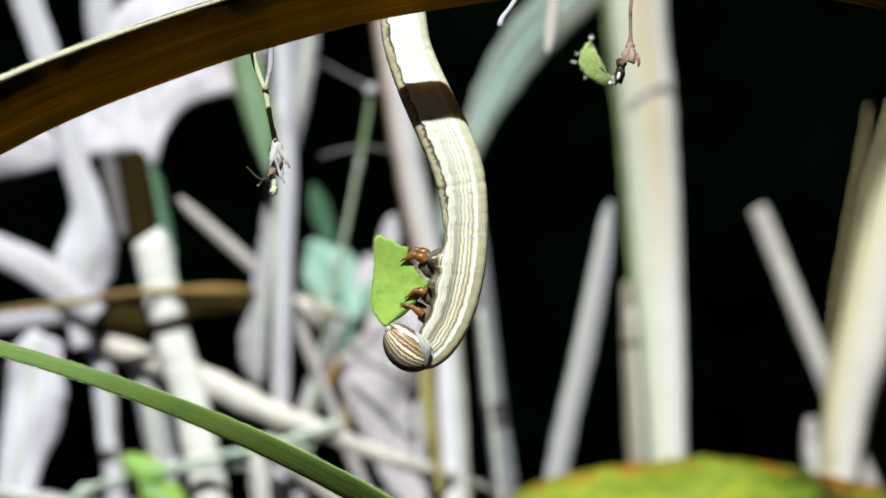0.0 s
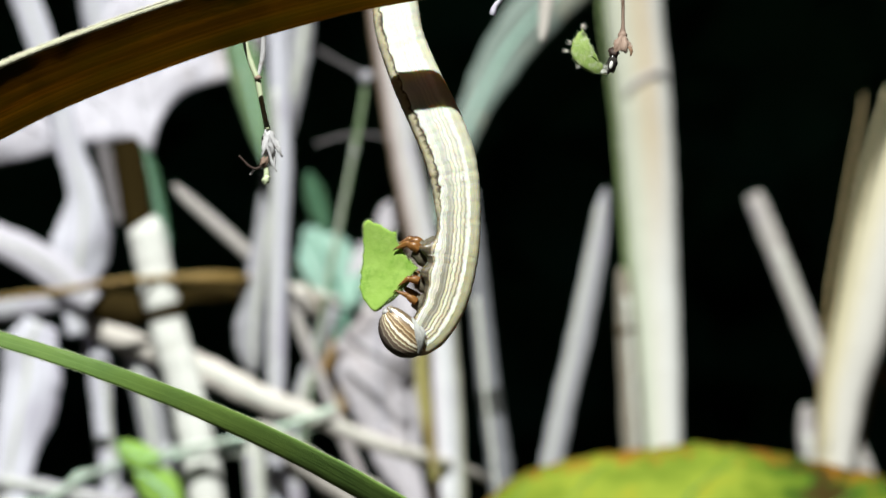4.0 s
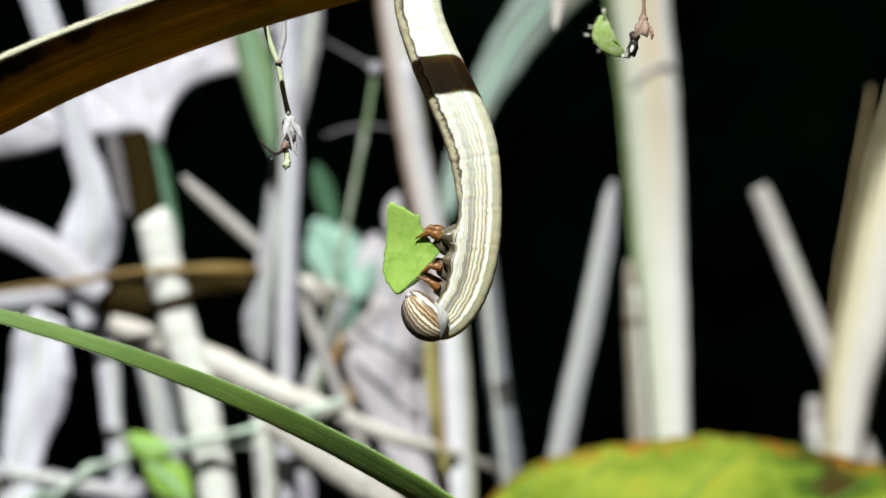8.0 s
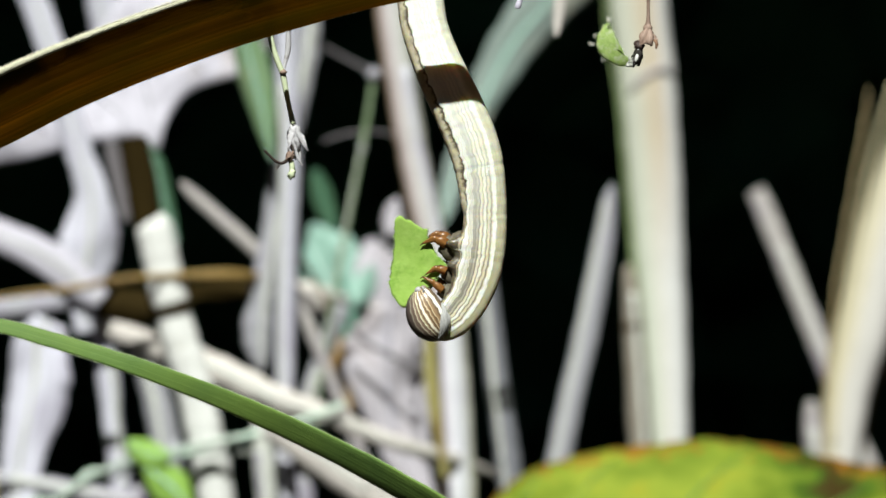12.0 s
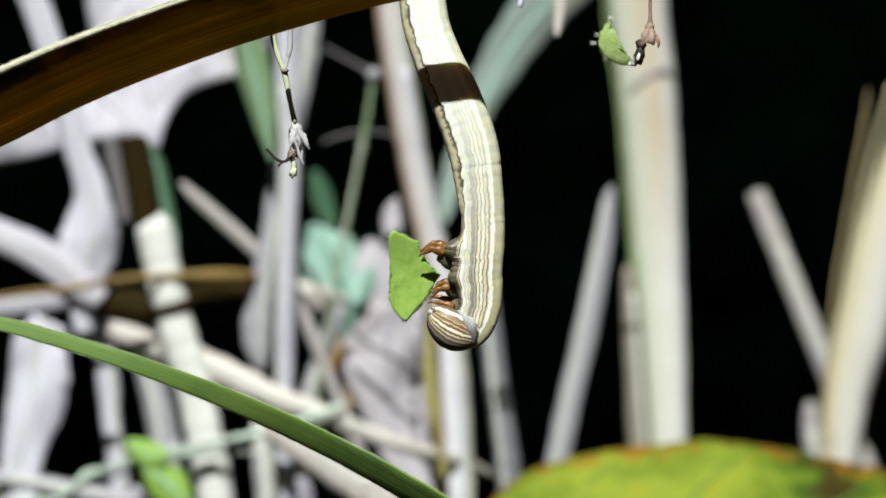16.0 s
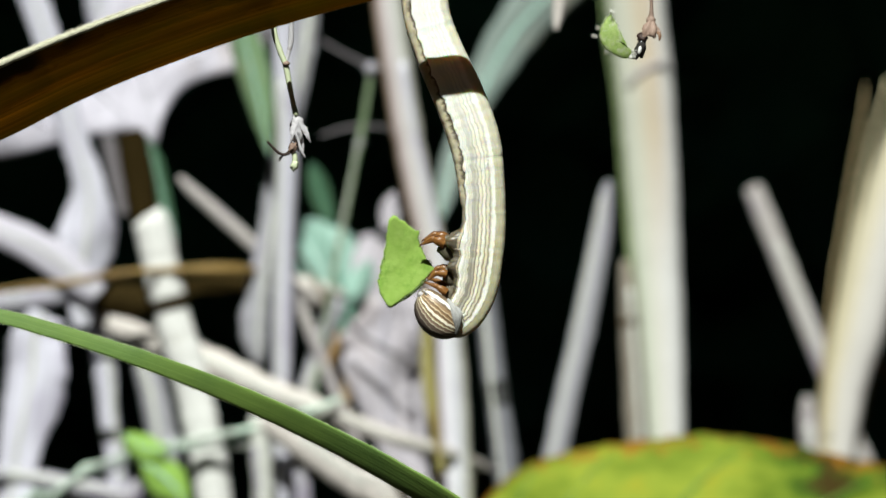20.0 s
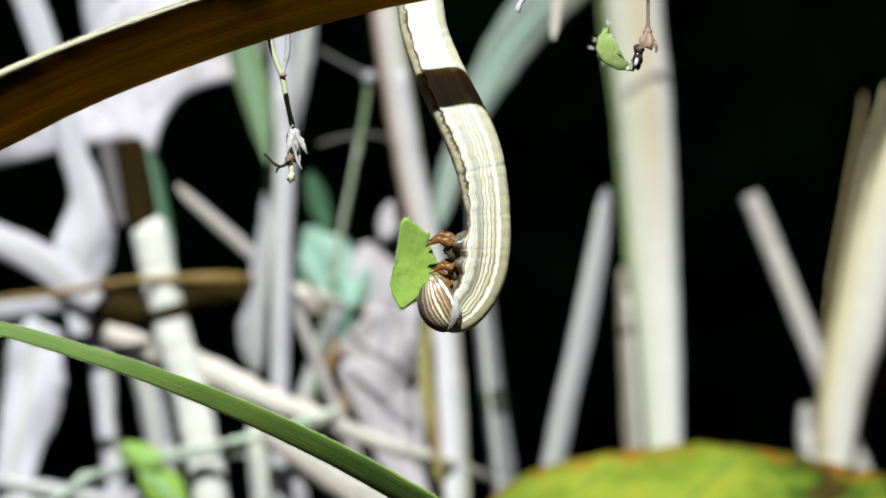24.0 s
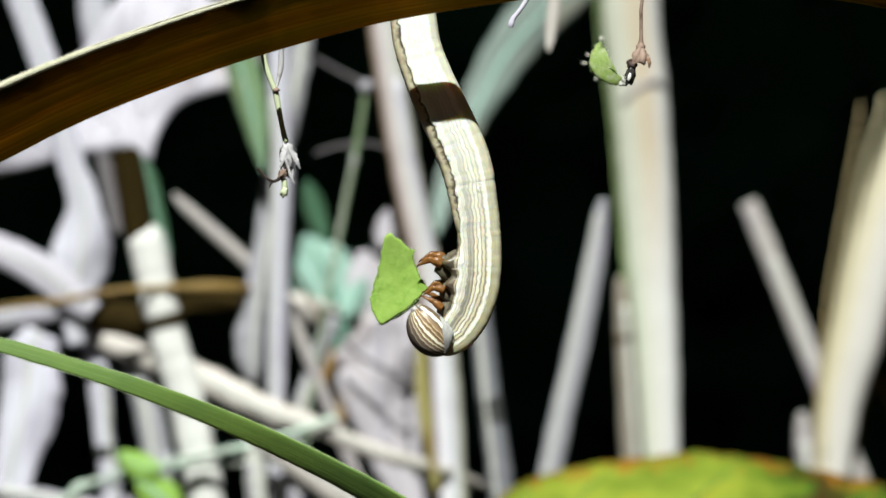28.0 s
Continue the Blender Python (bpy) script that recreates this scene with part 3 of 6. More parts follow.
def far_hedge():
    """An unseen ring of the same hedge, added to close the other sides and block low sky."""
    bm = bmesh.new()
    rows = []
    for z, out in ((-20, 0.0), (500, 60.0), (1100, 20.0), (1850, 100.0), (1950, 600.0), (-20, 700.0)):
        row = []
        for i in range(73):
            a = radians(-215 + 250 * i / 72)
            n = 90 * noise.noise(Vector((math.cos(a) * 4, math.sin(a) * 4, z * 0.003)))
            r = 1700 + out + n
            row.append(bm.verts.new((r * math.cos(a), r * math.sin(a) - 100, z)))
        rows.append(row)
    for a, b in zip(rows, rows[1:]):
        for i in range(72):
            bm.faces.new((a[i], a[i + 1], b[i + 1], b[i]))
    tagged(part("unseen_surround", bm, HEDGE, None), "unseen dark green hedge added round the clearing", "hedge", kind="structure")


def sky_blocker():
    """An unseen foliage dome added overhead to cut the sky light, but for a gap towards the sun."""
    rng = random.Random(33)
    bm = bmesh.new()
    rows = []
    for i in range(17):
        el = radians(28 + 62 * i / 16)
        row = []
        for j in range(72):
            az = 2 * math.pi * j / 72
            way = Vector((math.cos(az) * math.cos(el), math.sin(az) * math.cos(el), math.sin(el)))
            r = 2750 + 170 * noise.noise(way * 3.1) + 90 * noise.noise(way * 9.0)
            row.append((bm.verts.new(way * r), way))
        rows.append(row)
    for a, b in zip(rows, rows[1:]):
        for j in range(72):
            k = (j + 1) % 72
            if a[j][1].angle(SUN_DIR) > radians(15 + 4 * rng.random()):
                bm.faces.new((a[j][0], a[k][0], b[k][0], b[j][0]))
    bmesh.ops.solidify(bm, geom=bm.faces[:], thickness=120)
    tagged(part("sky_blocker", bm, HEDGE, None), "unseen foliage dome added to cut sky light, open towards the sun", "foliage", kind="structure")


def hedge_leaves(count):
    """Broad leaves all over the hedge, one joined mesh."""
    rng = random.Random(21)
    verts, faces = [], []
    for _ in range(count):
        if rng.random() < 0.45:
            f = rng.random()
            q = Vector((rng.uniform(-1500, 1500), 1480 - 1330 * f, -20 + 1300 * f))
            if rng.random() < 0.35:
                q = Vector((q.x, rng.uniform(160, 1060), 1290 + 0.13 * (q.y - 160)))
            n = Vector((rng.gauss(0, 0.5), -1 + rng.gauss(0, 0.5), rng.gauss(0.2, 0.6)))
        else:
            a, z = radians(rng.uniform(-215, 35)), rng.uniform(0, 1950)
            r = 1715 + (30 if z < 1850 else rng.uniform(0, 600)) + rng.uniform(-60, 60)
            q = Vector((r * math.cos(a), r * math.sin(a) - 100, z))
            n = Vector((-math.cos(a) + rng.gauss(0, 0.5), -math.sin(a) + rng.gauss(0, 0.5), rng.gauss(0.3, 0.6)))
        n.normalize()
        s = n.cross(Vector((rng.gauss(0, 1), rng.gauss(0, 1), rng.gauss(0, 1)))).normalized()
        t = n.cross(s)
        w, h = rng.uniform(16, 30), rng.uniform(34, 62)
        k = len(verts)
        for a, b, c in ((0, -1, 0), (0.8, -0.45, 0.25), (1, 0.1, 0.3), (0.6, 0.6, 0.2), (0, 1.1, -0.1), (-0.6, 0.6, 0.2), (-1, 0.1, 0.3), (-0.8, -0.45, 0.25)):
            verts.append((q + s * a * w + t * b * h + n * (c * w + 12)) * MM)
        faces += [(k, k + 1, k + 2, k + 3, k + 4), (k, k + 4, k + 5, k + 6, k + 7)]
    me = bpy.data.meshes.new("hedge_leaves")
    me.from_pydata(verts, [], faces)
    me.materials.append(HEDGE)
    tagged(new("hedge_leaves", me), "dense small dark green hedge leaves", "hedge", kind="stuff")


ground()
hedge()
far_hedge()
sky_blocker()
hedge_leaves(9000)


# ---- reeds and dry leaves behind ----
def reed(name, label, category, points, material, flat=0.8, nodes=(), node_material=None, rooted=True, rough=0.10, group="reeds behind the caterpillar", n=6, seed=0.0, sides=16, part_name="culm", streak=None):
    pts = to_ground(points) if rooted else points
    path = smooth(pts, n)
    base = path[-1][:3]
    ob = thing(name, base, label, category, group)
    part(part_name, tube(path, flat, sides, base, 0.015, rough, seed), material, ob)
    fr = frames(path)
    strip = []
    lo, hi = len(points) // 4 * n, min(len(path) - 1, (len(points) - 1) * n)
    for i in range(lo, hi + 1):
        p, (t, s, f) = path[i], fr[i]
        a = 0.45 * math.sin(seed * 2.3) + 0.1 * math.sin(i * 0.2 + seed)
        q = Vector(p[:3]) + (s * a - f * flat * math.sqrt(1 - a * a)) * p[3] / 2
        strip.append(np.array((*q, p[3] * (0.34 - 0.22 * (i - lo) / max(1, hi - lo)))))
    if len(strip) > 3 and streak is not False:
        part("sheath_strip", ribbon(strip, 0, 0.3, 0.25, 0.3, base, 6, 0, seed), streak or (STRAW if material is not STRAW else LILAC), ob, "strip of old papery sheath")
    for k, wide in nodes:
        i = min(len(path) - 2, int(k * (len(points) - 1) * n))
        p, q = path[i], path[i + 1]
        d = (q - p)[:3] / np.linalg.norm((q - p)[:3])
        w = p[3]
        ring = [np.array((*(p[:3] + d * s * w * 0.16), w * g)) for s, g in ((-1.3, 1.0), (-0.8, wide), (0, wide * 1.04), (0.8, wide), (1.3, 1.0))]
        part("node", tube(ring, flat, sides, base), node_material or SHEATH, ob, "darker swollen stem node")
    return ob, base


def grass_leaf(name, label, category, points, material, roll=0.0, fold=0.2, thick=0.3, ragged=0.15, curl=0.05, rooted=False, n=7, group="", seed=0.0, rib=None):
    pts = to_ground(points) if rooted else points
    path = smooth(pts, n)
    base = path[-1][:3]
    ob = thing(name, base, label, category, group)
    part("blade", ribbon(path, roll, fold, thick, ragged, base, 8, curl, seed), material, ob)
    if rib:
        line = [np.array((*p[:3], max(0.25, p[3] * 0.09))) for p in path]
        for p in line:
            p[1] -= thick * 0.5
        part("midrib", tube(line, 0.8, 8, base), rib, ob, "paler raised midrib")
    return ob, base


# the thick pale reed, with a green sheath along one side
r1, base = reed("reed_stalk", "thick pale green and tan reed stalk standing upright", "reed",
                [(33.01, 325.00, 218.01, 10.48), (33.40, 325.00, 202.57, 10.21), (34.94, 325.00, 188.09, 9.94), (36.10, 325.00, 173.61, 9.32), (36.87, 325.00, 160.00, 8.71), (37.84, 325.00, 144.65, 7.82), (38.61, 325.00, 126.31, 6.75), (39.19, 325.00, 109.90, 6.57)],
                TWO_TONE, flat=0.45, rough=0.04, seed=1.0, streak=False)
# a darker ribbon paints the faint diagonal shade across the stalk
shade_line = smooth([(31.94, 322.60, 187.03, 0.38), (33.48, 322.60, 188.76, 0.87), (35.40, 322.60, 189.92, 1.06), (37.33, 322.60, 190.78, 0.77), (39.06, 322.60, 191.17, 0.29)], 5)
part("leaf_scar", ribbon(shade_line, 0.1, 0.3, 0.3, 0.3, base), GREIGE, r1, "faint oblique band of painted shade")
sheath = smooth([(27.18, 324.00, 216.00, 0.34), (27.76, 324.00, 202.51, 0.34), (28.53, 324.00, 194.80, 0.34), (30.07, 324.00, 184.19, 0.34), (30.94, 324.00, 173.59, 0.39), (32.00, 324.00, 162.02, 0.48), (33.25, 324.00, 150.46, 0.48), (34.22, 324.00, 136.96, 0.39), (34.80, 324.00, 125.40, 0.39), (35.18, 324.00, 109.97, 0.39)], 6)
part("sheath", ribbon(sheath, 0.25, 0.35, 0.4, 0.1, base), SHEATH_GREEN, r1, "green leaf sheath wrapped round the stalk")
reed("reed_stalk", "slanting lilac-grey dry stalk with a broken top", "reed",
     [(28.14, 305.00, 170.4, 0.78), (27.6, 305.00, 167.6, 2.18), (26.56, 305.00, 160.00, 3.28), (23.65, 305.00, 145.08, 3.76), (21.40, 305.00, 135.69, 3.76), (19.33, 305.00, 125.37, 3.88), (16.52, 305.00, 111.30, 3.88)], LILAC, flat=0.45, seed=2.0)
reed("reed_stalk", "thin brownish-grey dry stalk beside a thicker reed", "reed",
     [(31.31, 317.00, 157.23, 1.34), (31.79, 317.00, 152.46, 2.86), (32.64, 317.00, 140.05, 3.63), (33.41, 317.00, 125.73, 4.01), (33.98, 317.00, 110.46, 4.20)], DUN, seed=3.0, nodes=((0.4, 1.08),))
reed("cut_reed", "broken-off grey-lilac stalk with a blunt top", "reed",
     [(59.42, 405.00, 170.83, 2.79), (60.27, 405.00, 169.01, 3.65), (63.92, 405.00, 160.11, 3.75), (66.49, 405.00, 153.67, 3.75), (70.78, 405.00, 142.95, 3.65), (75.07, 405.00, 132.22, 3.43), (78.94, 405.00, 122.57, 3.22), (82.80, 405.00, 112.92, 3.00)], GREIGE, flat=0.5, seed=4.0)
r5, base = reed("reed_stalk", "thick tan reed stalk leaning to one side", "reed",
                [(93.33, 365.00, 198.82, 10.60), (85.38, 365.00, 178.44, 10.39), (79.68, 365.00, 162.14, 9.98), (75.80, 365.00, 145.84, 9.78), (72.75, 365.00, 133.61, 8.3), (71.40, 365.00, 120.37, 6.8), (70.90, 365.00, 107.12, 6.4)], YELLOW_REED, flat=0.45, rough=0.05, seed=5.0, streak=False)
fold = smooth([(80.94, 363.50, 189.59, 0.51), (77.18, 363.50, 176.37, 0.61), (74.13, 363.50, 161.12, 0.81), (71.99, 363.50, 147.90, 1.02), (70.77, 363.50, 135.70, 0.92), (70.16, 363.50, 124.51, 0.51)], 6)
part("sheath", ribbon(fold, 0.3, 0.3, 0.3, 0.1, base), TAN, r5, "golden dry sheath along one side")
reed("grass_stalk", "thin golden brown upright dry grass stem", "grass",
     [(72.27, 320.00, 186.93, 0.24), (71.99, 320.00, 184.06, 0.40), (71.12, 320.00, 179.27, 0.44), (69.88, 320.00, 172.56, 0.46), (68.34, 320.00, 163.93, 0.48), (66.71, 320.00, 154.34, 0.48), (65.37, 320.00, 140.93, 0.48), (64.61, 320.00, 125.59, 0.48)], GOLD, flat=0.6, seed=6.0, sides=10, streak=False)
reed("reed_stalk", "short dun-coloured dead stalk low among the reeds", "reed",
     [(65.73, 357.00, 132.68, 1.81), (65.93, 357.00, 127.84, 3.43), (66.74, 357.00, 120.78, 3.63), (67.34, 357.00, 109.69, 3.83)], GREIGE, seed=7.0)
reed("grass_stalk", "thin dark brown twig low among the reeds", "grass",
     [(85.33, 385.00, 130.83, 1.25), (81.35, 385.00, 138.15, 1.25), (76.96, 385.00, 122.46, 1.46), (74.87, 385.00, 107.82, 1.46)], BROWN, seed=8.0, sides=8)

# pale stalks beside the caterpillar
r, base = reed("reed_stalk", "pale pinkish-white dry stalk with a brown edge", "reed",
               [(-9.91, 265.00, 211.41, 4.78), (-8.32, 265.00, 199.02, 4.95), (-6.85, 265.00, 188.40, 5.0), (-4.9, 265.00, 176.01, 4.8), (-2.8, 265.00, 165.40, 4.8), (0.18, 265.00, 152.13, 5.13), (1.42, 265.00, 140.62, 5.31), (2.12, 265.00, 128.24, 5.49), (2.48, 265.00, 114.08, 5.49)],
               PINK_REED, seed=9.0, streak=PALE)
edge = smooth([(-1.40, 259.50, 150.87, 0.70), (-1.75, 259.50, 146.05, 1.93), (-1.75, 259.50, 141.66, 2.28), (-1.23, 259.50, 135.96, 2.19), (-0.44, 259.50, 130.26, 1.49), (0.35, 259.50, 124.11, 1.05)], 6)
part("yellow_edge", ribbon(edge, 0.4, 0.3, 0.3, 0.2, base), YELLOW_EDGE, r, "yellow-green sheath edge")
reed("reed_stalk", "thin blue-grey dry stalk, shade in its colour, with a dark node", "reed",
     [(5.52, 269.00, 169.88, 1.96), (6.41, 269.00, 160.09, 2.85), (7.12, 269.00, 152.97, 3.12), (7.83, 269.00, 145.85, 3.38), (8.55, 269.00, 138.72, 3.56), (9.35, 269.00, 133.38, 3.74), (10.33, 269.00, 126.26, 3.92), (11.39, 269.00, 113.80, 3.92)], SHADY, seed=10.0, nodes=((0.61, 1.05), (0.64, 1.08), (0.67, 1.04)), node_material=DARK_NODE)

leaf, base = grass_leaf("green_leaf", "broad grey-green grass blade arching down with a pale edge", "grass",
                        [(34.88, 357.00, 220.59, 9.07), (25.67, 353.00, 210.24, 9.23), (18.35, 349.00, 202.99, 9.38), (12.70, 345.00, 196.21, 8.53), (8.88, 341.00, 189.70, 6.51), (5.69, 337.00, 182.67, 4.71), (2.73, 333.00, 174.74, 4.49), (0.97, 329.00, 168.83, 3.30), (0.39, 325.00, 164.44, 0.58)],
                        GREY_GREEN, roll=0.2, fold=0.12, seed=1.5, rib=PALE_TEAL)

# the large crumpled dry leaf
def crumpled_leaf():
    ob = thing("dry_leaf", (-60.70, 267.00, 183.16), "large crumpled bleached dry leaf", "leaf", "dry leaves")
    o = ob.location / MM
    lower = smooth([(-82.0, 172.0), (-74.9, 172.5), (-69.6, 173.4), (-65.1, 174.2), (-60.7, 175.4), (-56.3, 176.7), (-51.8, 177.1), (-47.6, 177.3), (-46.0, 175.2), (-44.5, 175.5), (-43.3, 180.3), (-40.7, 184.2), (-36.7, 186.2), (-31.9, 187.6), (-28.0, 190.4), (-26.4, 193.8)], 5)
    upper = smooth([(-82.0, 182.3), (-74.9, 183.2), (-69.6, 184.5), (-65.1, 186.7), (-60.7, 188.9), (-57.2, 191.2), (-53.6, 195.6), (-50.9, 200.9), (-48.7, 202.7), (-46.3, 203.6), (-43.8, 203.8), (-41.2, 203.6), (-37.6, 202.7), (-33.2, 200.0), (-29.2, 196.9), (-26.8, 194.7)], 5)

    def place(i, f):
        q = lower[i] * (1 - f) + upper[i] * f
        y = 2.6 * noise.noise(Vector((q[0] * 0.07, 0.4, q[1] * 0.10))) + 0.7 * noise.noise(Vector((q[0] * 0.3, 4.0, q[1] * 0.22))) + 2.0 * (1 - f) ** 3 + 0.4 * (q[1] - o.z)
        return Vector((q[0] - o.x, y, q[1] - o.z))
    bm = bmesh.new()
    uv = bm.loops.layers.uv.verify()
    n, m = len(lower), 14
    sides = [[[bm.verts.new(place(i, j / m) + Vector((0, d, 0))) for j in range(m + 1)] for i in range(n)] for d in (-0.15, 0.15)]
    for grid in sides:
        for i in range(n - 1):
            for j in range(m):
                face = bm.faces.new((grid[i][j], grid[i + 1][j], grid[i + 1][j + 1], grid[i][j + 1]))
                for loop, (a, b) in zip(face.loops, ((i, j), (i + 1, j), (i + 1, j + 1), (i, j + 1))):
                    loop[uv].uv = (b / m, a * 1.2)
    a, b = sides
    ring = [(i, 0) for i in range(n)] + [(n - 1, j) for j in range(1, m + 1)] + [(i, m) for i in range(n - 2, -1, -1)] + [(0, j) for j in range(m - 1, 0, -1)]
    for (i, j), (k, l) in zip(ring, ring[1:] + ring[:1]):
        bm.faces.new((a[i][j], a[k][l], b[k][l], b[i][j]))
    part("blade", bm, LAVENDER, ob)
    vein = [np.array((*(place(i, 0.55) + Vector((0, -0.35, 0))), 1.1 - 0.9 * i / n)) for i in range(0, n, 2)]
    part("midvein", tube(vein, 0.6, 8), LILAC, ob, "pale raised midvein")
    for i in (14, 26, 38, 52):
        for ends in ((0.55, 0.12), (0.55, 0.95)):
            line = [np.array((*(place(min(n - 1, i + k), ends[0] + (ends[1] - ends[0]) * k / 7) + Vector((0, -0.3, 0))), 0.5 - 0.05 * k)) for k in range(8)]
            part("side_vein", tube(line, 0.6, 8), LILAC, ob, "thin side vein")


crumpled_leaf()

# white folded leaves and stalks, far side of the big dry leaf
for label, pts, mat, roll in (
        ("bleached dry leaf hanging in a narrow fold", [(-65.33, 261.80, 204.11, 4.40), (-63.57, 261.80, 198.83, 4.40), (-60.93, 261.80, 191.35, 4.40), (-58.64, 261.80, 183.42, 4.05), (-56.71, 261.80, 175.50, 4.23), (-55.28, 261.80, 171.53, 4.6), (-54.59, 261.80, 168.01, 5.5), (-54.77, 261.80, 163.61, 8.5), (-55.12, 261.80, 160.09, 9.2), (-55.65, 261.80, 155.69, 6.52), (-56.00, 261.80, 150.40, 3.70), (-55.82, 261.80, 146.88, 2.64)], PALE, 0.1),
        ("bleached upright dry leaf above the blade", [(-55.35, 283.00, 210.99, 5.45), (-55.08, 283.00, 200.08, 5.09), (-54.17, 283.00, 194.63, 5.09), (-52.63, 283.00, 187.36, 4.54), (-51.72, 283.00, 178.27, 3.64)], PALE, -0.3),
        ("bleached dry leaf lying across the stalks", [(-75.01, 260.20, 164.92, 5.09), (-68.86, 260.20, 162.37, 5.09), (-63.59, 260.20, 160.09, 5.45), (-59.20, 260.20, 157.28, 5.45), (-55.69, 260.20, 154.38, 4.74), (-53.05, 260.20, 152.18, 3.51)], LAVENDER, 0.25),
        ("broad bleached leaf hanging low", [(-61.10, 257.00, 149.16, 6.12), (-62.76, 257.00, 145.23, 9.09), (-62.93, 257.00, 140.86, 10.31), (-63.81, 257.00, 135.61, 9.79), (-65.21, 257.00, 129.49, 7.34), (-66.08, 257.00, 123.38, 6.64), (-66.95, 257.00, 115.51, 6.29)], PALE, -0.35),
        ("crumpled pinkish dry leaf", [(-8.34, 267.00, 150.77, 5.32), (-8.52, 267.00, 147.66, 9.94), (-8.87, 267.00, 144.11, 12.25), (-9.05, 267.00, 140.56, 11.36), (-8.34, 267.00, 136.13, 9.23), (-7.45, 267.00, 131.69, 7.45), (-5.50, 267.00, 126.36, 5.50), (-2.84, 267.00, 121.04, 4.08), (-1.24, 267.00, 113.94, 3.55)], CRUMPLE, 0.3),
        ("narrow crumpled lilac dry leaf", [(-6.99, 273.00, 153.64, 1.25), (-5.91, 273.00, 149.34, 3.94), (-5.19, 273.00, 143.97, 4.66), (-4.84, 273.00, 137.70, 3.94), (-4.12, 273.00, 130.54, 3.58), (-3.58, 273.00, 120.69, 3.22)], CRUMPLE, -0.5),
        ("withered brown leaf behind the stalks", [(-16.84, 273.00, 145.76, 1.25), (-16.12, 273.00, 142.18, 3.58), (-15.40, 273.00, 138.60, 3.94), (-14.15, 273.00, 134.12, 1.79)], BROWN, 0.2),
        ("pale dry leaf scrap behind the stalks", [(-6.56, 285.00, 168.30, 0.73), (-7.48, 285.00, 166.84, 3.28), (-8.02, 285.00, 164.83, 4.01), (-8.39, 285.00, 162.83, 2.92), (-8.57, 285.00, 161.19, 0.73)], CRUMPLE, -0.4)):
    grass_leaf("dry_leaf", label, "leaf", pts, mat, roll, 0.3, 0.35, 0.2 if mat is CRUMPLE else 0.08, 0.07 if mat is CRUMPLE else 0.06, group="dry leaves", seed=len(label), rib=LAVENDER if mat is CRUMPLE else STRAW)
reed("grass_stalk", "thin dark twig lying across a dry leaf", "grass",
     [(-15.13, 261.00, 149.53, 0.53), (-13.02, 261.00, 146.54, 0.70), (-10.73, 261.00, 144.79, 0.79), (-8.09, 261.00, 143.38, 0.79), (-5.28, 261.00, 142.15, 0.70), (-2.81, 261.00, 140.74, 0.53)], TWIG, flat=0.8, seed=31.0, sides=8, rooted=False, streak=False, group="thin green stems", part_name="stem")

# the reed in the shade of the big leaf and its green blade
r3, base = reed("reed_stalk", "bleached white reed with a dark brown sheathed top", "reed",
                [(-45.31, 260.00, 164.65, 3.51), (-44.96, 260.00, 163.95, 5.27), (-44.26, 260.00, 160.97, 5.80), (-43.55, 260.00, 157.45, 5.80), (-42.85, 260.00, 153.94, 5.62), (-41.97, 260.00, 150.78, 5.44), (-41.10, 260.00, 146.92, 5.62), (-39.43, 260.00, 141.65, 5.80), (-37.93, 260.00, 135.50, 5.80), (-36.53, 260.00, 128.48, 5.80), (-35.12, 260.00, 120.57, 5.80)], WHITE_REED, flat=0.7, seed=11.0, streak=False,
                nodes=((0.5, 1.03),), node_material=OLD_SHEATH)
stripe = smooth([(-52.01, 262.50, 177.19, 1.23), (-51.57, 262.50, 175.78, 2.12), (-50.86, 262.50, 172.43, 2.29), (-50.07, 262.50, 168.02, 2.12), (-49.36, 262.50, 164.32, 1.41)], 8)
part("sheath_edge", ribbon(stripe, 0.2, 0.4, 0.5, 0.2, base), TWIG, r3, "greyish dry sheath edge")
# brown sheath, its colour also darkened for the big leaf's shade
top = smooth([(-48.44, 262.00, 177.70, 3.52), (-48.00, 262.00, 175.77, 4.76), (-47.12, 262.00, 170.66, 4.93), (-46.24, 262.00, 164.93, 4.58), (-45.80, 262.00, 161.85, 2.64)], 8)
part("sheath", ribbon(top, 0.0, 0.45, 0.5, 0.2, base), OLD_SHEATH, r3, "withered brown sheath with the leaf's shade painted in")
grass_leaf("green_leaf", "narrow green grass blade along a pale reed", "grass",
           [(-46.19, 265.00, 176.46, 1.06), (-44.77, 265.00, 173.36, 2.48), (-43.89, 265.00, 169.38, 3.01), (-43.00, 265.00, 165.84, 2.30), (-42.12, 265.00, 163.19, 1.24), (-41.41, 265.00, 160.97, 0.44)], GREEN_LEAF, 0.3, 0.3, rooted=False, seed=2.5, rib=PALE_TEAL)
grass_leaf("green_leaf", "short green grass blade hanging behind the calyx", "grass",
           [(-31.82, 257.00, 196.80, 1.75), (-30.42, 257.00, 191.55, 4.55), (-29.02, 257.00, 186.31, 5.42), (-27.80, 257.00, 181.07, 4.02), (-26.75, 257.00, 175.65, 1.57), (-26.40, 257.00, 173.72, 0.26)], FRESH_GREEN, -0.25, 0.3, seed=3.5, rib=PALE_TEAL)

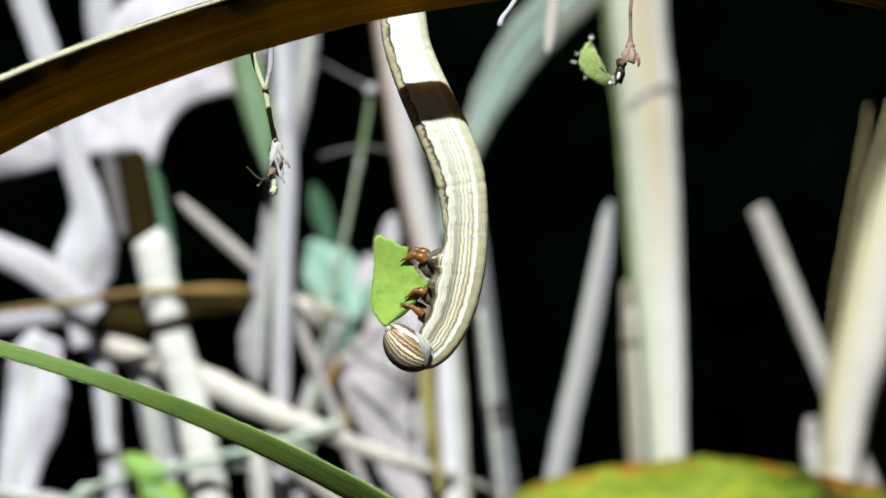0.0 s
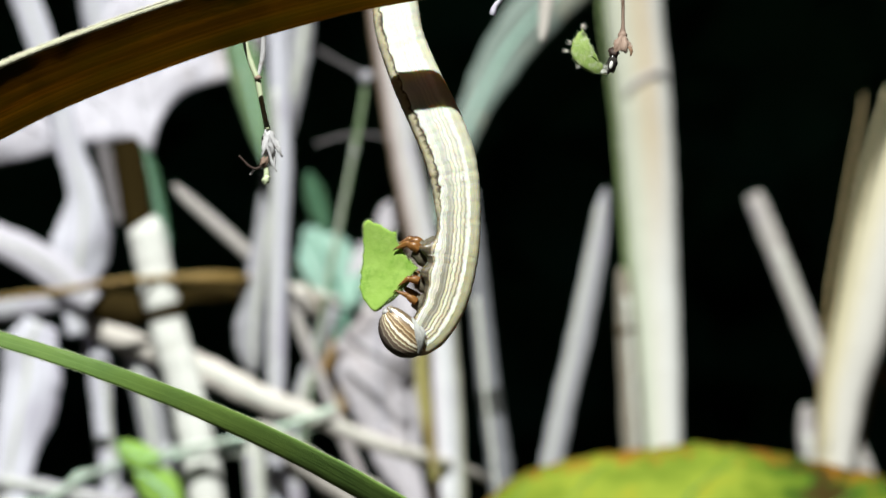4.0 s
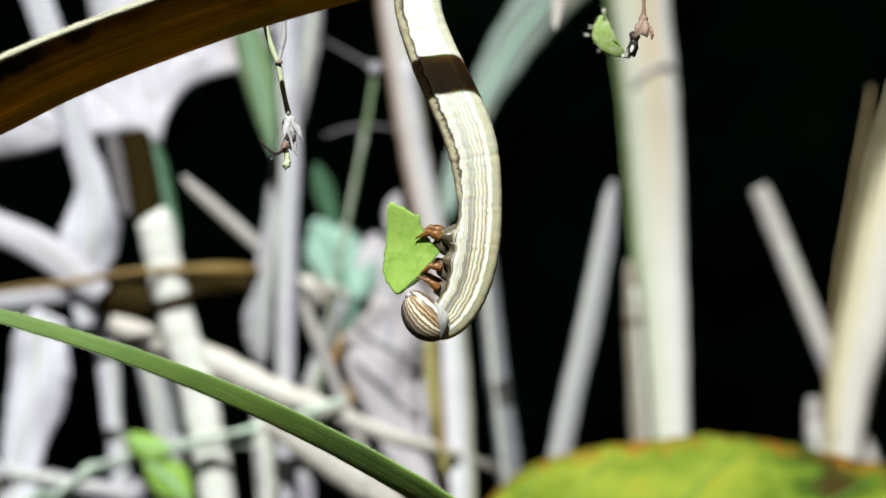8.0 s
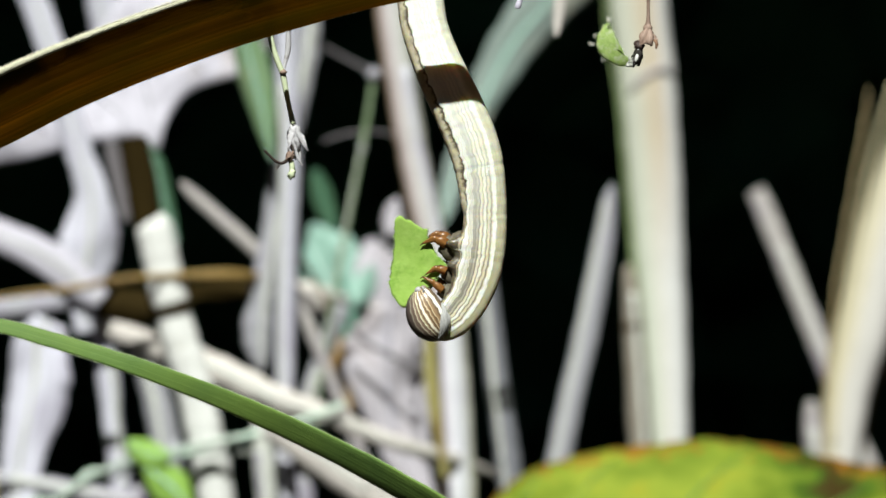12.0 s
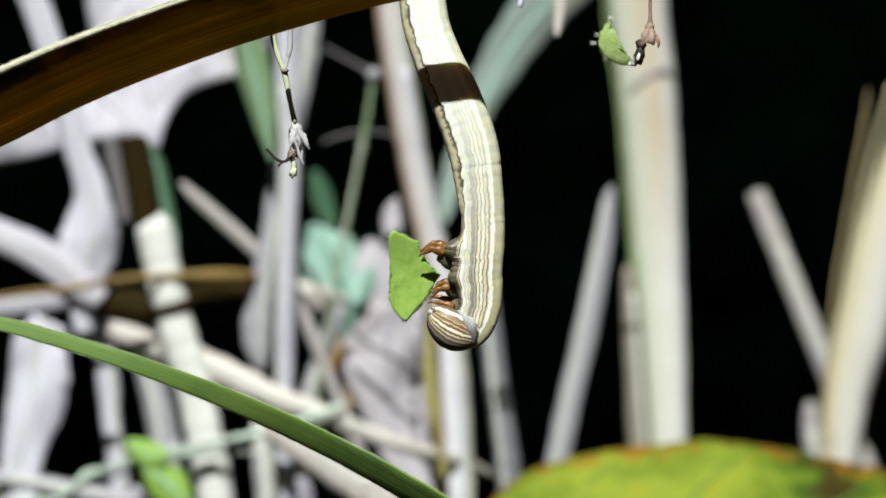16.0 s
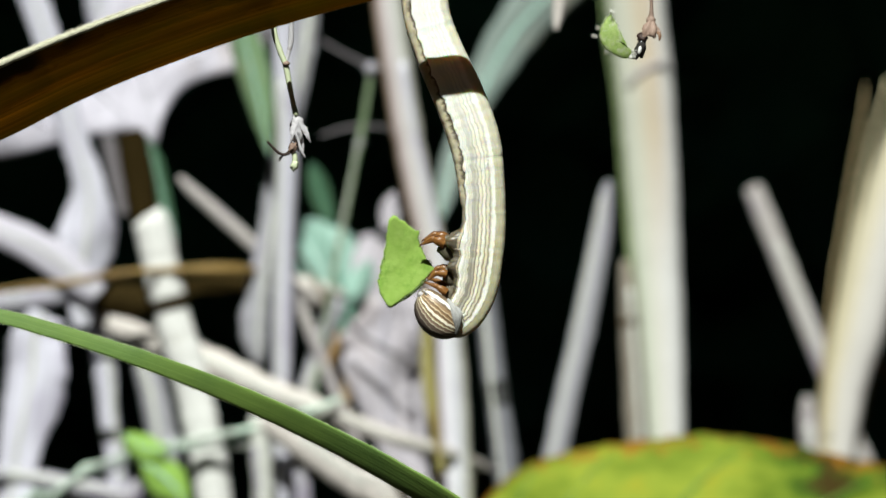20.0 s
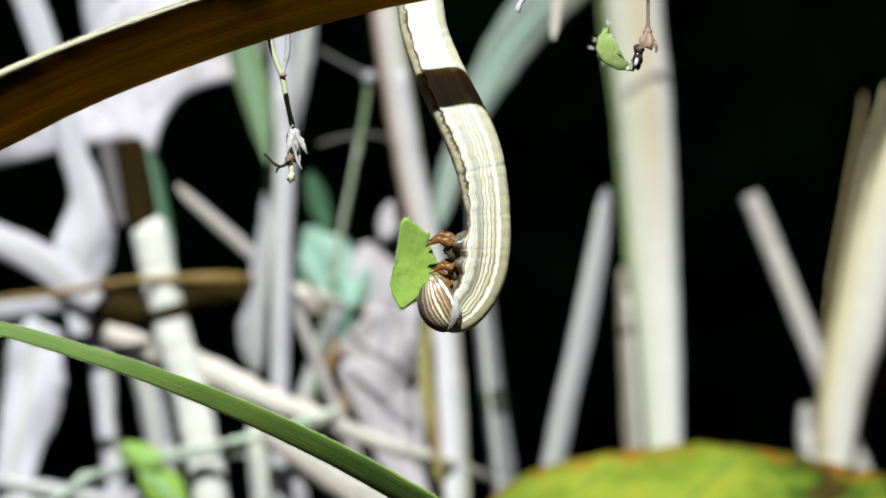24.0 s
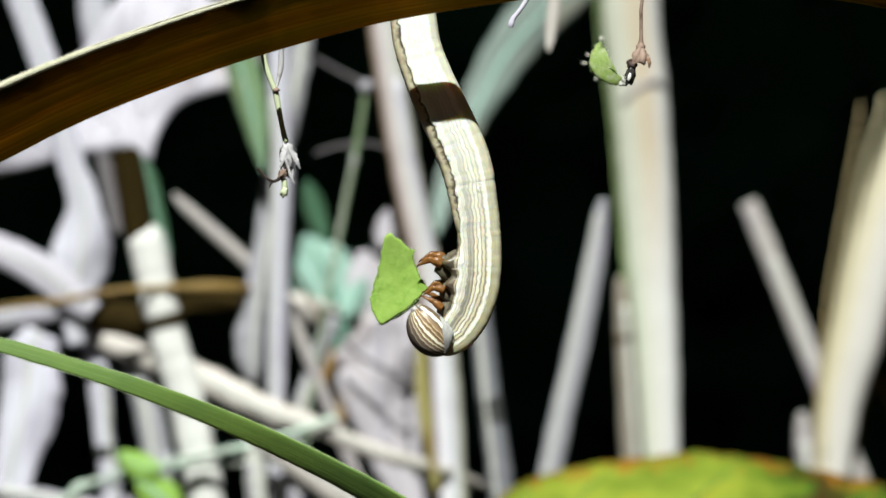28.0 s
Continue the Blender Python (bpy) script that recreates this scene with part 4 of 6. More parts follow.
# pale upright stalks
reed("reed_stalk", "pale lilac upright dry stalk", "reed",
     [(-19.76, 263.00, 220.07, 4.41), (-20.47, 263.00, 209.49, 4.59), (-21.08, 263.00, 198.90, 4.76), (-22.05, 263.00, 189.20, 4.94), (-23.82, 263.00, 179.49, 4.2), (-25.38, 263.00, 169.79, 3.5), (-27.15, 263.00, 160.09, 3.3), (-28.49, 263.00, 152.15, 4.06), (-29.02, 263.00, 146.86, 4.23), (-28.58, 263.00, 143.15, 3.00), (-28.23, 263.00, 141.03, 0.71)], LILAC, flat=0.4, seed=12.0, rooted=False, rough=0.2)
reed("reed_stalk", "thin bleached upright stalk", "reed",
     [(-24.98, 261.00, 209.34, 2.99), (-24.62, 261.00, 198.78, 3.17), (-24.10, 261.00, 185.59, 3.34), (-23.92, 261.00, 172.40, 3.34), (-24.27, 261.00, 160.00, 3.17), (-24.54, 261.00, 146.02, 2.99), (-24.71, 261.00, 132.83, 2.64), (-24.80, 261.00, 119.63, 2.64)], PALE, flat=0.6, seed=13.0)
reed("reed_stalk", "thin grey-white stalk crossing a pale reed", "reed",
     [(-40.88, 265.00, 170.53, 0.71), (-38.84, 265.00, 168.41, 1.77), (-34.86, 265.00, 164.87, 2.21), (-29.55, 265.00, 160.09, 2.12), (-25.13, 265.00, 155.66, 1.95), (-21.59, 265.00, 149.47, 1.95)], GREIGE, flat=0.6, seed=14.0, streak=False)
reed("reed_stalk", "long pale dry stalk lying aslant over the reeds", "reed",
     [(-57.38, 264.50, 149.30, 1.06), (-52.52, 264.50, 147.71, 2.65), (-47.65, 264.50, 145.94, 3.54), (-42.79, 264.50, 144.09, 3.98), (-38.75, 263.50, 142.79, 4.24), (-35.14, 262.00, 141.42, 4.23), (-30.23, 260.50, 139.00, 4.04), (-24.92, 259.50, 136.57, 3.60), (-20.95, 259.00, 135.28, 3.24), (-16.98, 258.00, 133.91, 2.80), (-11.73, 258.00, 131.64, 2.45), (-5.60, 258.00, 129.45, 2.28), (1.41, 262.00, 127.32, 2.03), (5.87, 268.00, 125.42, 1.60), (9.51, 274.00, 123.68, 0.90)], CREAM, flat=0.5, seed=15.0, rough=0.2, rooted=False)
reed("grass_stalk", "golden brown dry stem arching across the reeds", "grass",
     [(-77.90, 255.00, 150.94, 0.70), (-69.62, 255.00, 152.51, 0.78), (-63.19, 256.00, 153.45, 0.79), (-57.51, 256.00, 153.98, 0.96), (-52.71, 256.00, 154.85, 1.22), (-47.48, 256.00, 155.64, 1.13), (-42.37, 258.00, 155.89, 0.96), (-37.56, 258.00, 156.06, 1.49), (-32.79, 259.00, 156.05, 1.67), (-29.42, 262.00, 155.68, 1.50), (-25.40, 272.00, 154.72, 1.25), (-19.22, 275.00, 152.90, 0.72)], AMBER_STEM, flat=0.7, seed=16.0, sides=12, rough=0.25, streak=False)
reed("reed_stalk", "weathered lilac stalk lying under a golden stem", "reed",
     [(-76.98, 262.00, 149.87, 2.99), (-70.37, 262.00, 150.58, 2.99), (-64.65, 262.00, 151.19, 3.26), (-59.81, 262.00, 151.90, 2.64), (-55.84, 262.00, 152.69, 1.50), (-52.76, 262.00, 153.48, 0.53)], LILAC, flat=0.5, seed=16.2, rough=0.2, rooted=False, streak=False)
reed("reed_stalk", "pale cream dry stalk far behind the small leaves", "reed",
     [(-29.47, 305.00, 153.99, 2.25), (-22.90, 305.00, 152.59, 4.13), (-16.33, 305.00, 150.24, 4.13), (-9.76, 305.00, 148.36, 3.75), (-3.19, 305.00, 146.02, 3.38), (0.56, 305.00, 144.14, 2.82)], CREAM, flat=0.5, seed=16.5, rough=0.2, rooted=False, streak=False)
grass_leaf("small_leaf", "broad pale blue-green leaf far behind the stalks", "leaf",
           [(-22.46, 327.00, 164.16, 0.97), (-20.13, 327.00, 160.58, 8.71), (-18.20, 327.00, 156.71, 11.13), (-16.65, 327.00, 151.87, 8.71), (-15.68, 327.00, 146.06, 0.97)], PALE_TEAL, 0.2, 0.25, group="small green leaves", seed=9.3, rib=TEAL)
grass_leaf("dry_leaf", "broad pinkish-grey dry leaf far behind the stalks", "leaf",
           [(-12.45, 325.00, 161.54, 1.93), (-11.20, 325.00, 157.68, 7.72), (-9.07, 325.00, 153.34, 10.62), (-6.66, 325.00, 148.51, 9.17), (-3.76, 325.00, 143.69, 1.93)], CRUMPLE, 0.3, 0.3, 0.3, 0.2, 0.07, group="dry leaves", seed=3.3, rib=LAVENDER)
grass_leaf("dry_leaf", "withered brown leaf behind the golden stem", "leaf",
           [(-56.10, 265.00, 150.18, 0.88), (-53.00, 265.00, 150.80, 4.07), (-49.02, 265.00, 151.24, 6.02), (-44.59, 265.00, 151.95, 4.42), (-38.93, 266.50, 153.35, 2.66), (-34.05, 266.50, 153.70, 3.02), (-30.06, 266.50, 153.53, 1.77), (-28.73, 266.50, 153.53, 0.53)], OLD_SHEATH, 0.2, 0.3, 0.35, 0.3, 0.2, group="dry leaves", seed=7.7)
reed("reed_stalk", "grey-white upright stalk with a dark node", "reed",
     [(-53.74, 266.50, 146.79, 3.20), (-52.85, 266.50, 142.35, 3.73), (-52.24, 266.50, 137.03, 3.37), (-51.97, 266.50, 132.78, 3.02), (-51.26, 266.50, 128.17, 3.20), (-50.73, 266.50, 123.73, 3.20), (-50.37, 266.50, 113.98, 3.20)], PALE, seed=17.0, nodes=((0.585, 1.08), (0.61, 1.1), (0.635, 1.06)), node_material=DARK_NODE)
reed("reed_stalk", "lilac-grey upright stalk among the reeds", "reed",
     [(-47.57, 267.00, 145.89, 3.55), (-46.33, 267.00, 141.46, 4.08), (-44.90, 267.00, 136.12, 4.44), (-43.67, 267.00, 129.91, 4.62), (-42.60, 267.00, 121.04, 4.44)], LILAC, seed=18.0)
reed("reed_stalk", "thin pale slanting stalk", "reed",
     [(-15.97, 266.60, 151.22, 2.66), (-17.92, 266.60, 145.90, 2.66), (-20.05, 266.60, 139.69, 2.84), (-22.00, 266.60, 133.48, 2.66), (-23.42, 266.60, 128.16, 2.31), (-24.66, 266.60, 119.29, 2.31)], LILAC, flat=0.6, seed=19.0)
reed("reed_stalk", "pinkish-white stalk lying aslant low down", "reed",
     [(-27.36, 255.00, 132.90, 2.96), (-22.13, 255.00, 129.33, 3.83), (-17.34, 255.00, 126.10, 4.36), (-12.11, 255.00, 122.44, 4.71), (-7.32, 255.00, 117.39, 4.88)], CREAM, flat=0.5, seed=20.0)
reed("reed_stalk", "thin straw-coloured upright stalk low among the reeds", "reed",
     [(-28.10, 256.00, 133.56, 2.62), (-27.75, 256.00, 128.67, 3.14), (-27.40, 256.00, 123.43, 3.14), (-27.05, 256.00, 116.45, 3.14)], STRAW, seed=21.0)
reed("reed_stalk", "grey dry stalk low among the reeds", "reed",
     [(-22.03, 257.00, 128.62, 2.10), (-21.50, 257.00, 125.12, 2.62), (-21.15, 257.00, 119.88, 2.62)], LILAC, seed=22.0)
reed("reed_stalk", "pale dry stalk lying low over the soil side", "reed",
     [(-72.02, 257.00, 125.30, 2.45), (-66.78, 257.00, 124.42, 2.62), (-61.54, 257.00, 123.55, 2.80), (-55.42, 257.00, 122.33, 2.97), (-48.42, 257.00, 120.75, 2.97), (-42.31, 257.00, 119.01, 2.97)], LILAC, flat=0.6, seed=23.0)

# thin branching grass with small blue-green leaves
st, base = reed("grass_stalk", "thin branching green grass stem with pale joints", "grass",
                [(-10.62, 265.00, 187.69, 0.94), (-11.33, 265.00, 183.09, 0.80), (-12.39, 265.00, 176.90, 0.94), (-13.63, 265.00, 170.71, 0.94), (-15.04, 265.00, 163.63, 0.94), (-16.46, 265.00, 156.55, 0.80), (-18.23, 265.00, 145.93, 0.72), (-19.82, 265.00, 135.31, 0.72), (-20.88, 265.00, 122.93, 0.72)], REED_STEM, seed=24.0, sides=10,
                nodes=((0.29, 1.5),), node_material=LILAC, part_name="stem")
for pts in ([(-10.62, 265.00, 187.69, 0.97), (-12.74, 265.00, 188.58, 0.71), (-15.75, 265.00, 190.17, 0.62), (-19.64, 265.00, 192.47, 0.53)], [(-12.56, 265.00, 178.32, 0.62), (-15.40, 265.00, 177.96, 0.53), (-18.76, 265.00, 176.90, 0.44)], [(-12.39, 265.00, 178.49, 0.53), (-9.56, 265.00, 178.32, 0.44), (-6.02, 265.00, 177.43, 0.35)]):
    part("twig", tube(smooth(pts, 5), 0.9, 8, base, 0, 0.1), TWIG, st, "thin greyish side twig")
part("joint", blob(Vector((-10.71, 265.00, 187.34)) - Vector(base), (1.15, 1.15, 1.15), 12, 0.2), LILAC, st, "swollen grey joint")
for label, mat, pts in (("small rounded blue-green leaf", GREEN_LEAF, [(-21.03, 299.00, 173.12, 0.74), (-20.28, 299.00, 170.79, 3.16), (-19.35, 299.00, 167.54, 3.54), (-18.42, 299.00, 164.74, 2.42), (-17.86, 299.00, 162.88, 0.56)]),
                   ("small blue-green leaf low in the reeds", TEAL, [(-16.72, 283.00, 151.00, 0.55), (-15.27, 283.00, 147.82, 3.64), (-14.72, 283.00, 144.64, 3.27), (-14.91, 283.00, 141.00, 0.55)]),
                   ("small pale blue-green leaf", PALE_TEAL, [(-11.30, 285.00, 157.36, 0.91), (-12.22, 285.00, 154.62, 3.65), (-13.49, 285.00, 151.89, 3.65), (-14.59, 285.00, 149.15, 0.55)])):
    grass_leaf("small_leaf", label, "leaf", pts, mat, 0.3, 0.25, group="small green leaves", seed=len(label), rib=TEAL)
for label, pts in (("pale green thin stem arching over the reeds", [(-67.55, 256.00, 114.70, 1.05), (-59.70, 256.00, 121.25, 1.05), (-54.02, 256.00, 125.35, 1.05), (-47.04, 256.00, 127.62, 1.05), (-39.56, 255.00, 129.33, 1.05), (-31.72, 255.00, 130.90, 1.05), (-23.89, 255.50, 132.88, 0.96), (-15.19, 256.00, 136.09, 0.79)]),
                   ("pale green thin stem crossing low", [(-58.91, 257.00, 119.88, 0.61), (-51.48, 257.00, 124.69, 0.61), (-45.80, 257.00, 127.05, 0.61), (-39.65, 256.50, 128.38, 0.70), (-31.79, 256.50, 128.64, 0.70), (-24.80, 256.50, 129.87, 0.70), (-19.58, 257.00, 132.38, 0.70), (-16.08, 257.00, 134.74, 0.52)])):
    reed("grass_stalk", label, "grass", list(reversed(pts)), MINT, group="thin green stems", seed=len(label), sides=10, rooted=True, part_name="stem")
for label, pts in (("small bright lime-green leaf", [(-48.82, 253.00, 130.55, 0.58), (-47.26, 253.00, 129.68, 3.21), (-45.35, 253.00, 128.64, 4.08), (-43.26, 253.00, 128.29, 2.92), (-41.70, 253.00, 128.47, 0.44)]),
                   ("small bright lime-green leaf low down", [(-45.87, 253.00, 126.55, 0.88), (-43.78, 253.00, 125.16, 5.05), (-41.70, 253.00, 123.43, 6.13), (-39.79, 253.00, 121.34, 3.30), (-39.09, 253.00, 119.78, 0.66)])):
    grass_leaf("small_leaf", label, "leaf", pts, LIME, 0.2, 0.25, group="small green leaves", seed=len(label), rib=PALE_TEAL)
grass_leaf("small_leaf", "small yellow dry leaf edge", "leaf", [(-73.73, 249.00, 135.91, 0.31), (-70.62, 249.00, 130.73, 2.07), (-69.59, 249.00, 126.42, 2.38), (-69.24, 249.00, 122.10, 2.07), (-68.90, 249.00, 116.92, 0.41)], TAN, 0.2, 0.25, group="small green leaves", seed=4.0)

# the broad yellowing leaf low in front of the reeds
def autumn_leaf():
    ob = thing("broad_leaf", (36.25, 255.00, 114.77), "broad yellow-green leaf with an orange-brown spotted edge", "leaf")
    o = ob.location / MM
    rim = smooth([(4.98, 269.00, 117.80), (8.49, 265.00, 121.50), (12.88, 263.00, 125.14), (19.00, 261.00, 127.35), (26.03, 261.00, 128.76), (33.07, 261.00, 129.64), (40.98, 261.00, 130.34), (48.02, 261.00, 129.64), (55.14, 262.00, 128.54), (63.16, 263.00, 126.73), (70.43, 265.00, 125.03), (79.76, 269.00, 123.05), (87.40, 273.00, 119.79)], 6)
    bm = bmesh.new()
    uv = bm.loops.layers.uv.verify()
    faces = []
    for side in (0.0, 0.35):
        rows = []
        for j in range(11):
            f = j / 10
            row = []
            for i, p in enumerate(rim):
                q = Vector(p)
                g = i / (len(rim) - 1)
                mid = Vector((o.x - 26 + 52 * g, -14 + o.y, 92 - 10 * abs(g - 0.4)))
                w = q.lerp(mid, f)
                w.z += 3.0 * math.sin(math.pi * f) + 0.9 * math.sin(g * 26 + f * 2) * f * (1 - f) * 3
                w.z += 0.5 * noise.noise(Vector((i * 0.6, 0, 0))) * (1 - f) - side
                row.append((bm.verts.new(w - o), 1 - f))
            rows.append(row)
        for a, b in zip(rows, rows[1:]):
            for i in range(len(rim) - 1):
                quad = (a[i], a[i + 1], b[i + 1], b[i])
                f = bm.faces.new([v for v, e in quad])
                for loop, (v, e) in zip(f.loops, quad):
                    loop[uv].uv = (e ** 7, 0)
        faces.append(rows)
    for i in range(len(rim) - 1):
        bm.faces.new((faces[0][0][i][0], faces[0][0][i + 1][0], faces[1][0][i + 1][0], faces[1][0][i][0]))
    part("blade", bm, YELLOW, ob)
    for g in (0.20, 0.36, 0.60, 0.86):
        line = []
        for j in range(9):
            f = 0.04 + 0.86 * j / 8
            h = min(0.999, max(0.0, g - 0.42 * f + 0.01 * math.sin(9 * f + g * 40)))
            k = h * (len(rim) - 1)
            q = Vector(rim[int(k)]).lerp(Vector(rim[int(k) + 1]), k - int(k))
            w = q.lerp(Vector((o.x - 26 + 52 * h, -14 + o.y, 92 - 10 * abs(h - 0.4))), f)
            w.z += 3.0 * math.sin(math.pi * f) + 2.7 * math.sin(h * 26 + f * 2) * f * (1 - f) + 0.5 * noise.noise(Vector((k * 0.6, 0, 0))) * (1 - f) + 0.1
            line.append(np.array((*w, 0.3 + 1.1 * f)))
        part("side_vein", tube(line, 0.7, 8, o), CUT, ob, "dark green side vein")
    vein = smooth([(o.x - 22, o.y - 10, 97, 1.2), (o.x, o.y - 4, 106, 1.1), (o.x + 24, o.y + 0, 113, 0.9), (o.x + 40, o.y + 4, 116, 0.5)], 6)
    part("midrib", tube(vein, 0.8, 8, o), REED_GREEN, ob, "pale green midrib")
    stalk = smooth([(o.x - 22, o.y - 10, 97, 1.6), (o.x - 34, o.y - 4, 70, 1.8), (o.x - 38, o.y + 4, 30, 2.0), (o.x - 38, o.y + 6, -6, 2.2)], 6)
    part("leaf_stalk", tube(stalk, 1.0, 10, o), PINK, ob, "reddish leaf stalk")


autumn_leaf()


# ---- the arched dry blade overhead ----
def arched_blade():
    ob = thing("dry_reed_leaf", (-61.27, -9.00, 164.19), "arched brown dry grass blade with a pale fuzzy edge", "grass")
    o = ob.location / MM
    line = smooth([(-139.32, -7.80, 4.33, 3.11), (-131.54, -7.80, 58.31, 4.15), (-115.96, -7.80, 99.84, 4.98), (-95.20, -7.80, 133.06, 5.50), (-71.84, -7.80, 155.90, 5.81), (-56.27, -7.80, 165.55, 5.81), (-45.89, -7.80, 170.54, 5.76), (-40.70, -7.80, 172.98, 5.71), (-35.51, -7.80, 175.44, 5.39), (-30.31, -7.80, 177.60, 5.19), (-25.12, -7.80, 179.52, 5.09), (-19.93, -7.80, 181.31, 4.98),
                   (-14.80, -6.50, 182.96, 4.95), (-9.55, -7.80, 184.25, 4.78), (-4.35, -9.00, 185.30, 4.56), (4.14, -9.40, 186.52, 4.24), (11.11, -11.40, 187.10, 3.91), (21.26, -13.80, 187.24, 3.37), (36.19, -18.00, 185.32, 2.02), (45.93, -21.00, 182.11, 0.40)], 8)
    bm = bmesh.new()
    uv = bm.loops.layers.uv.verify()
    fr = frames(line)
    rings, rims, lows, run = [], [], [], 0.0
    for i, p in enumerate(line):
        t, s, n = fr[i]
        up = s if s.z > 0 or abs(s.z) < 1e-6 and s.x < 0 else -s
        if i:
            run += float(np.linalg.norm(p[:3] - line[i - 1][:3]))
        h = p[3] / 2
        # seen height h; the upper edge leans towards -y
        lean = Vector((0, -1, 0)) * math.tan(radians(np.interp(p[0], [-15.0, -4.5], [50.0, 53.0])))
        cross = (up + lean) * h
        face = cross.normalized().cross(t).normalized()
        if face.z < 0:
            face = -face
        ring = []
        for side in (1, -1):
            ks = range(13) if side == 1 else range(12, -1, -1)
            for k in ks:
                u = -1 + k / 6
                sag = -0.08 * h * (1 - u * u) + 0.05 * math.sin(u * 9 + 0.4) * 0.9
                q = Vector(p[:3]) + cross * u + face * (sag + side * 0.14 * (1 - 0.6 * abs(u) ** 4))
                ring.append((q - o, k / 12, run))
        rings.append([(bm.verts.new(q), u, v) for q, u, v in ring])
        rims.append((Vector(p[:3]) + cross, up))
        lows.append((Vector(p[:3]) - cross, -up))
    m = len(rings[0])
    for a, b in zip(rings, rings[1:]):
        for j in range(m):
            k = (j + 1) % m
            quad = (a[j], a[k], b[k], b[j])
            f = bm.faces.new([v for v, uu, vv in quad])
            for loop, (v, uu, vv) in zip(f.loops, quad):
                loop[uv].uv = (uu, vv)
    part("blade", bm, BLADE, ob)
    # the sunlit look of the upper edge lies in the rim's pale colour
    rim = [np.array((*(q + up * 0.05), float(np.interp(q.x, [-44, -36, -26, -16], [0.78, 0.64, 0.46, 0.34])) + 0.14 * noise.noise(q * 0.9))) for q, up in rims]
    part("rim", tube(rim, 1.2, 8, o, 0, 0.2), RIM, ob, "upper edge coloured pale as if sunlit")
    rng = random.Random(5)
    spots = []
    for (a, up), (b, _) in zip(rims, rims[1:]):
        if -50 < a.x < 20:
            spots += [(a.lerp(b, rng.random()) + up * 0.25 - o, up + Vector((0.3, -0.3, 0))) for _ in range(44)]
    part("rim_hairs", fuzz(spots, 0.32, 0.07, 2), HAIR, ob, "fine pale hairs on the edge")
    spots = []
    for (a, dn), (b, _) in zip(lows, lows[1:]):
        if -50 < a.x < 20:
            spots += [(a.lerp(b, rng.random()) - o, dn) for _ in range(26)]
    part("lower_hairs", fuzz(spots, 0.2, 0.05, 3), HAIR, ob, "fine pale hairs on the lower edge")


arched_blade()


# ---- the green stem below ----
def green_stem():
    line = smooth(to_ground([(-63.76, 0.00, 157.62, 0.95), (-53.17, 0.00, 155.60, 1.06), (-41.52, 0.00, 153.11, 1.32), (-37.54, 0.00, 152.03, 1.40), (-33.57, 0.00, 150.85, 1.48), (-29.60, 0.00, 149.56, 1.60), (-25.67, 0.60, 148.13, 1.72), (-21.74, 1.50, 146.56, 1.87), (-17.79, 2.40, 144.85, 2.02), (-13.83, 3.30, 142.98, 2.14), (-9.85, 4.20, 140.96, 2.25), (-5.85, 5.10, 138.76, 2.36), (-1.83, 6.00, 136.38, 2.47), (1.67, 7.00, 133.92, 2.53), (4.38, 8.00, 130.61, 2.59), (6.28, 9.00, 125.93, 2.71), (7.11, 10.00, 117.70, 2.82), (7.29, 11.00, 102.36, 2.83)]), 6)
    base = line[-1][:3]
    ob = thing("grass_stalk", base, "ribbed green grass stem slanting down", "grass")
    bm = bmesh.new()

    def section(i, f):
        p = line[i]
        roll = float(np.interp(p[0], (-45, -30, -15, 0), (0.22, 0.0, -0.42, -0.63)))
        full = 1 / math.cos(roll)
        co, si = math.cos(roll), math.sin(roll)
        out = []
        for k in range(28):
            a = 2 * math.pi * k / 28
            q = full * p[3] / 2 * (1 + 0.015 * math.cos(9 * a) + 0.05 * noise.noise(Vector((p[0] * 0.6, p[2] * 0.6, math.cos(a)))))
            x, y = -q * math.copysign(abs(math.cos(a)) ** 0.7, math.cos(a)), q * 0.15 * math.copysign(abs(math.sin(a)) ** 0.6, math.sin(a))
            out.append((x * co - y * si, x * si + y * co, 0.5 - 0.5 * math.cos(a)))
        return out
    sweep(bm, line, section, base)
    part("stem", bm, STEM, ob)
    fr = frames(line)
    rng = random.Random(8)
    spots = []
    for i, (p, q, (t, s, n)) in enumerate(zip(line, line[1:], fr)):
        if -50 < p[0] < 10:
            for _ in range(40):
                f, g = rng.random(), rng.choice((-1, 1))
                a, b, u = max(section(i, 0), key=lambda c: g * c[0])
                spots.append((Vector(p[:3]) * (1 - f) + Vector(q[:3]) * f + (s * a + n * b) * 0.97 - Vector(base), s * g))
    part("hairs", fuzz(spots, 0.2, 0.05, 4), SCRAP_HAIR, ob, "short pale hairs")
    return ob


stem = green_stem()

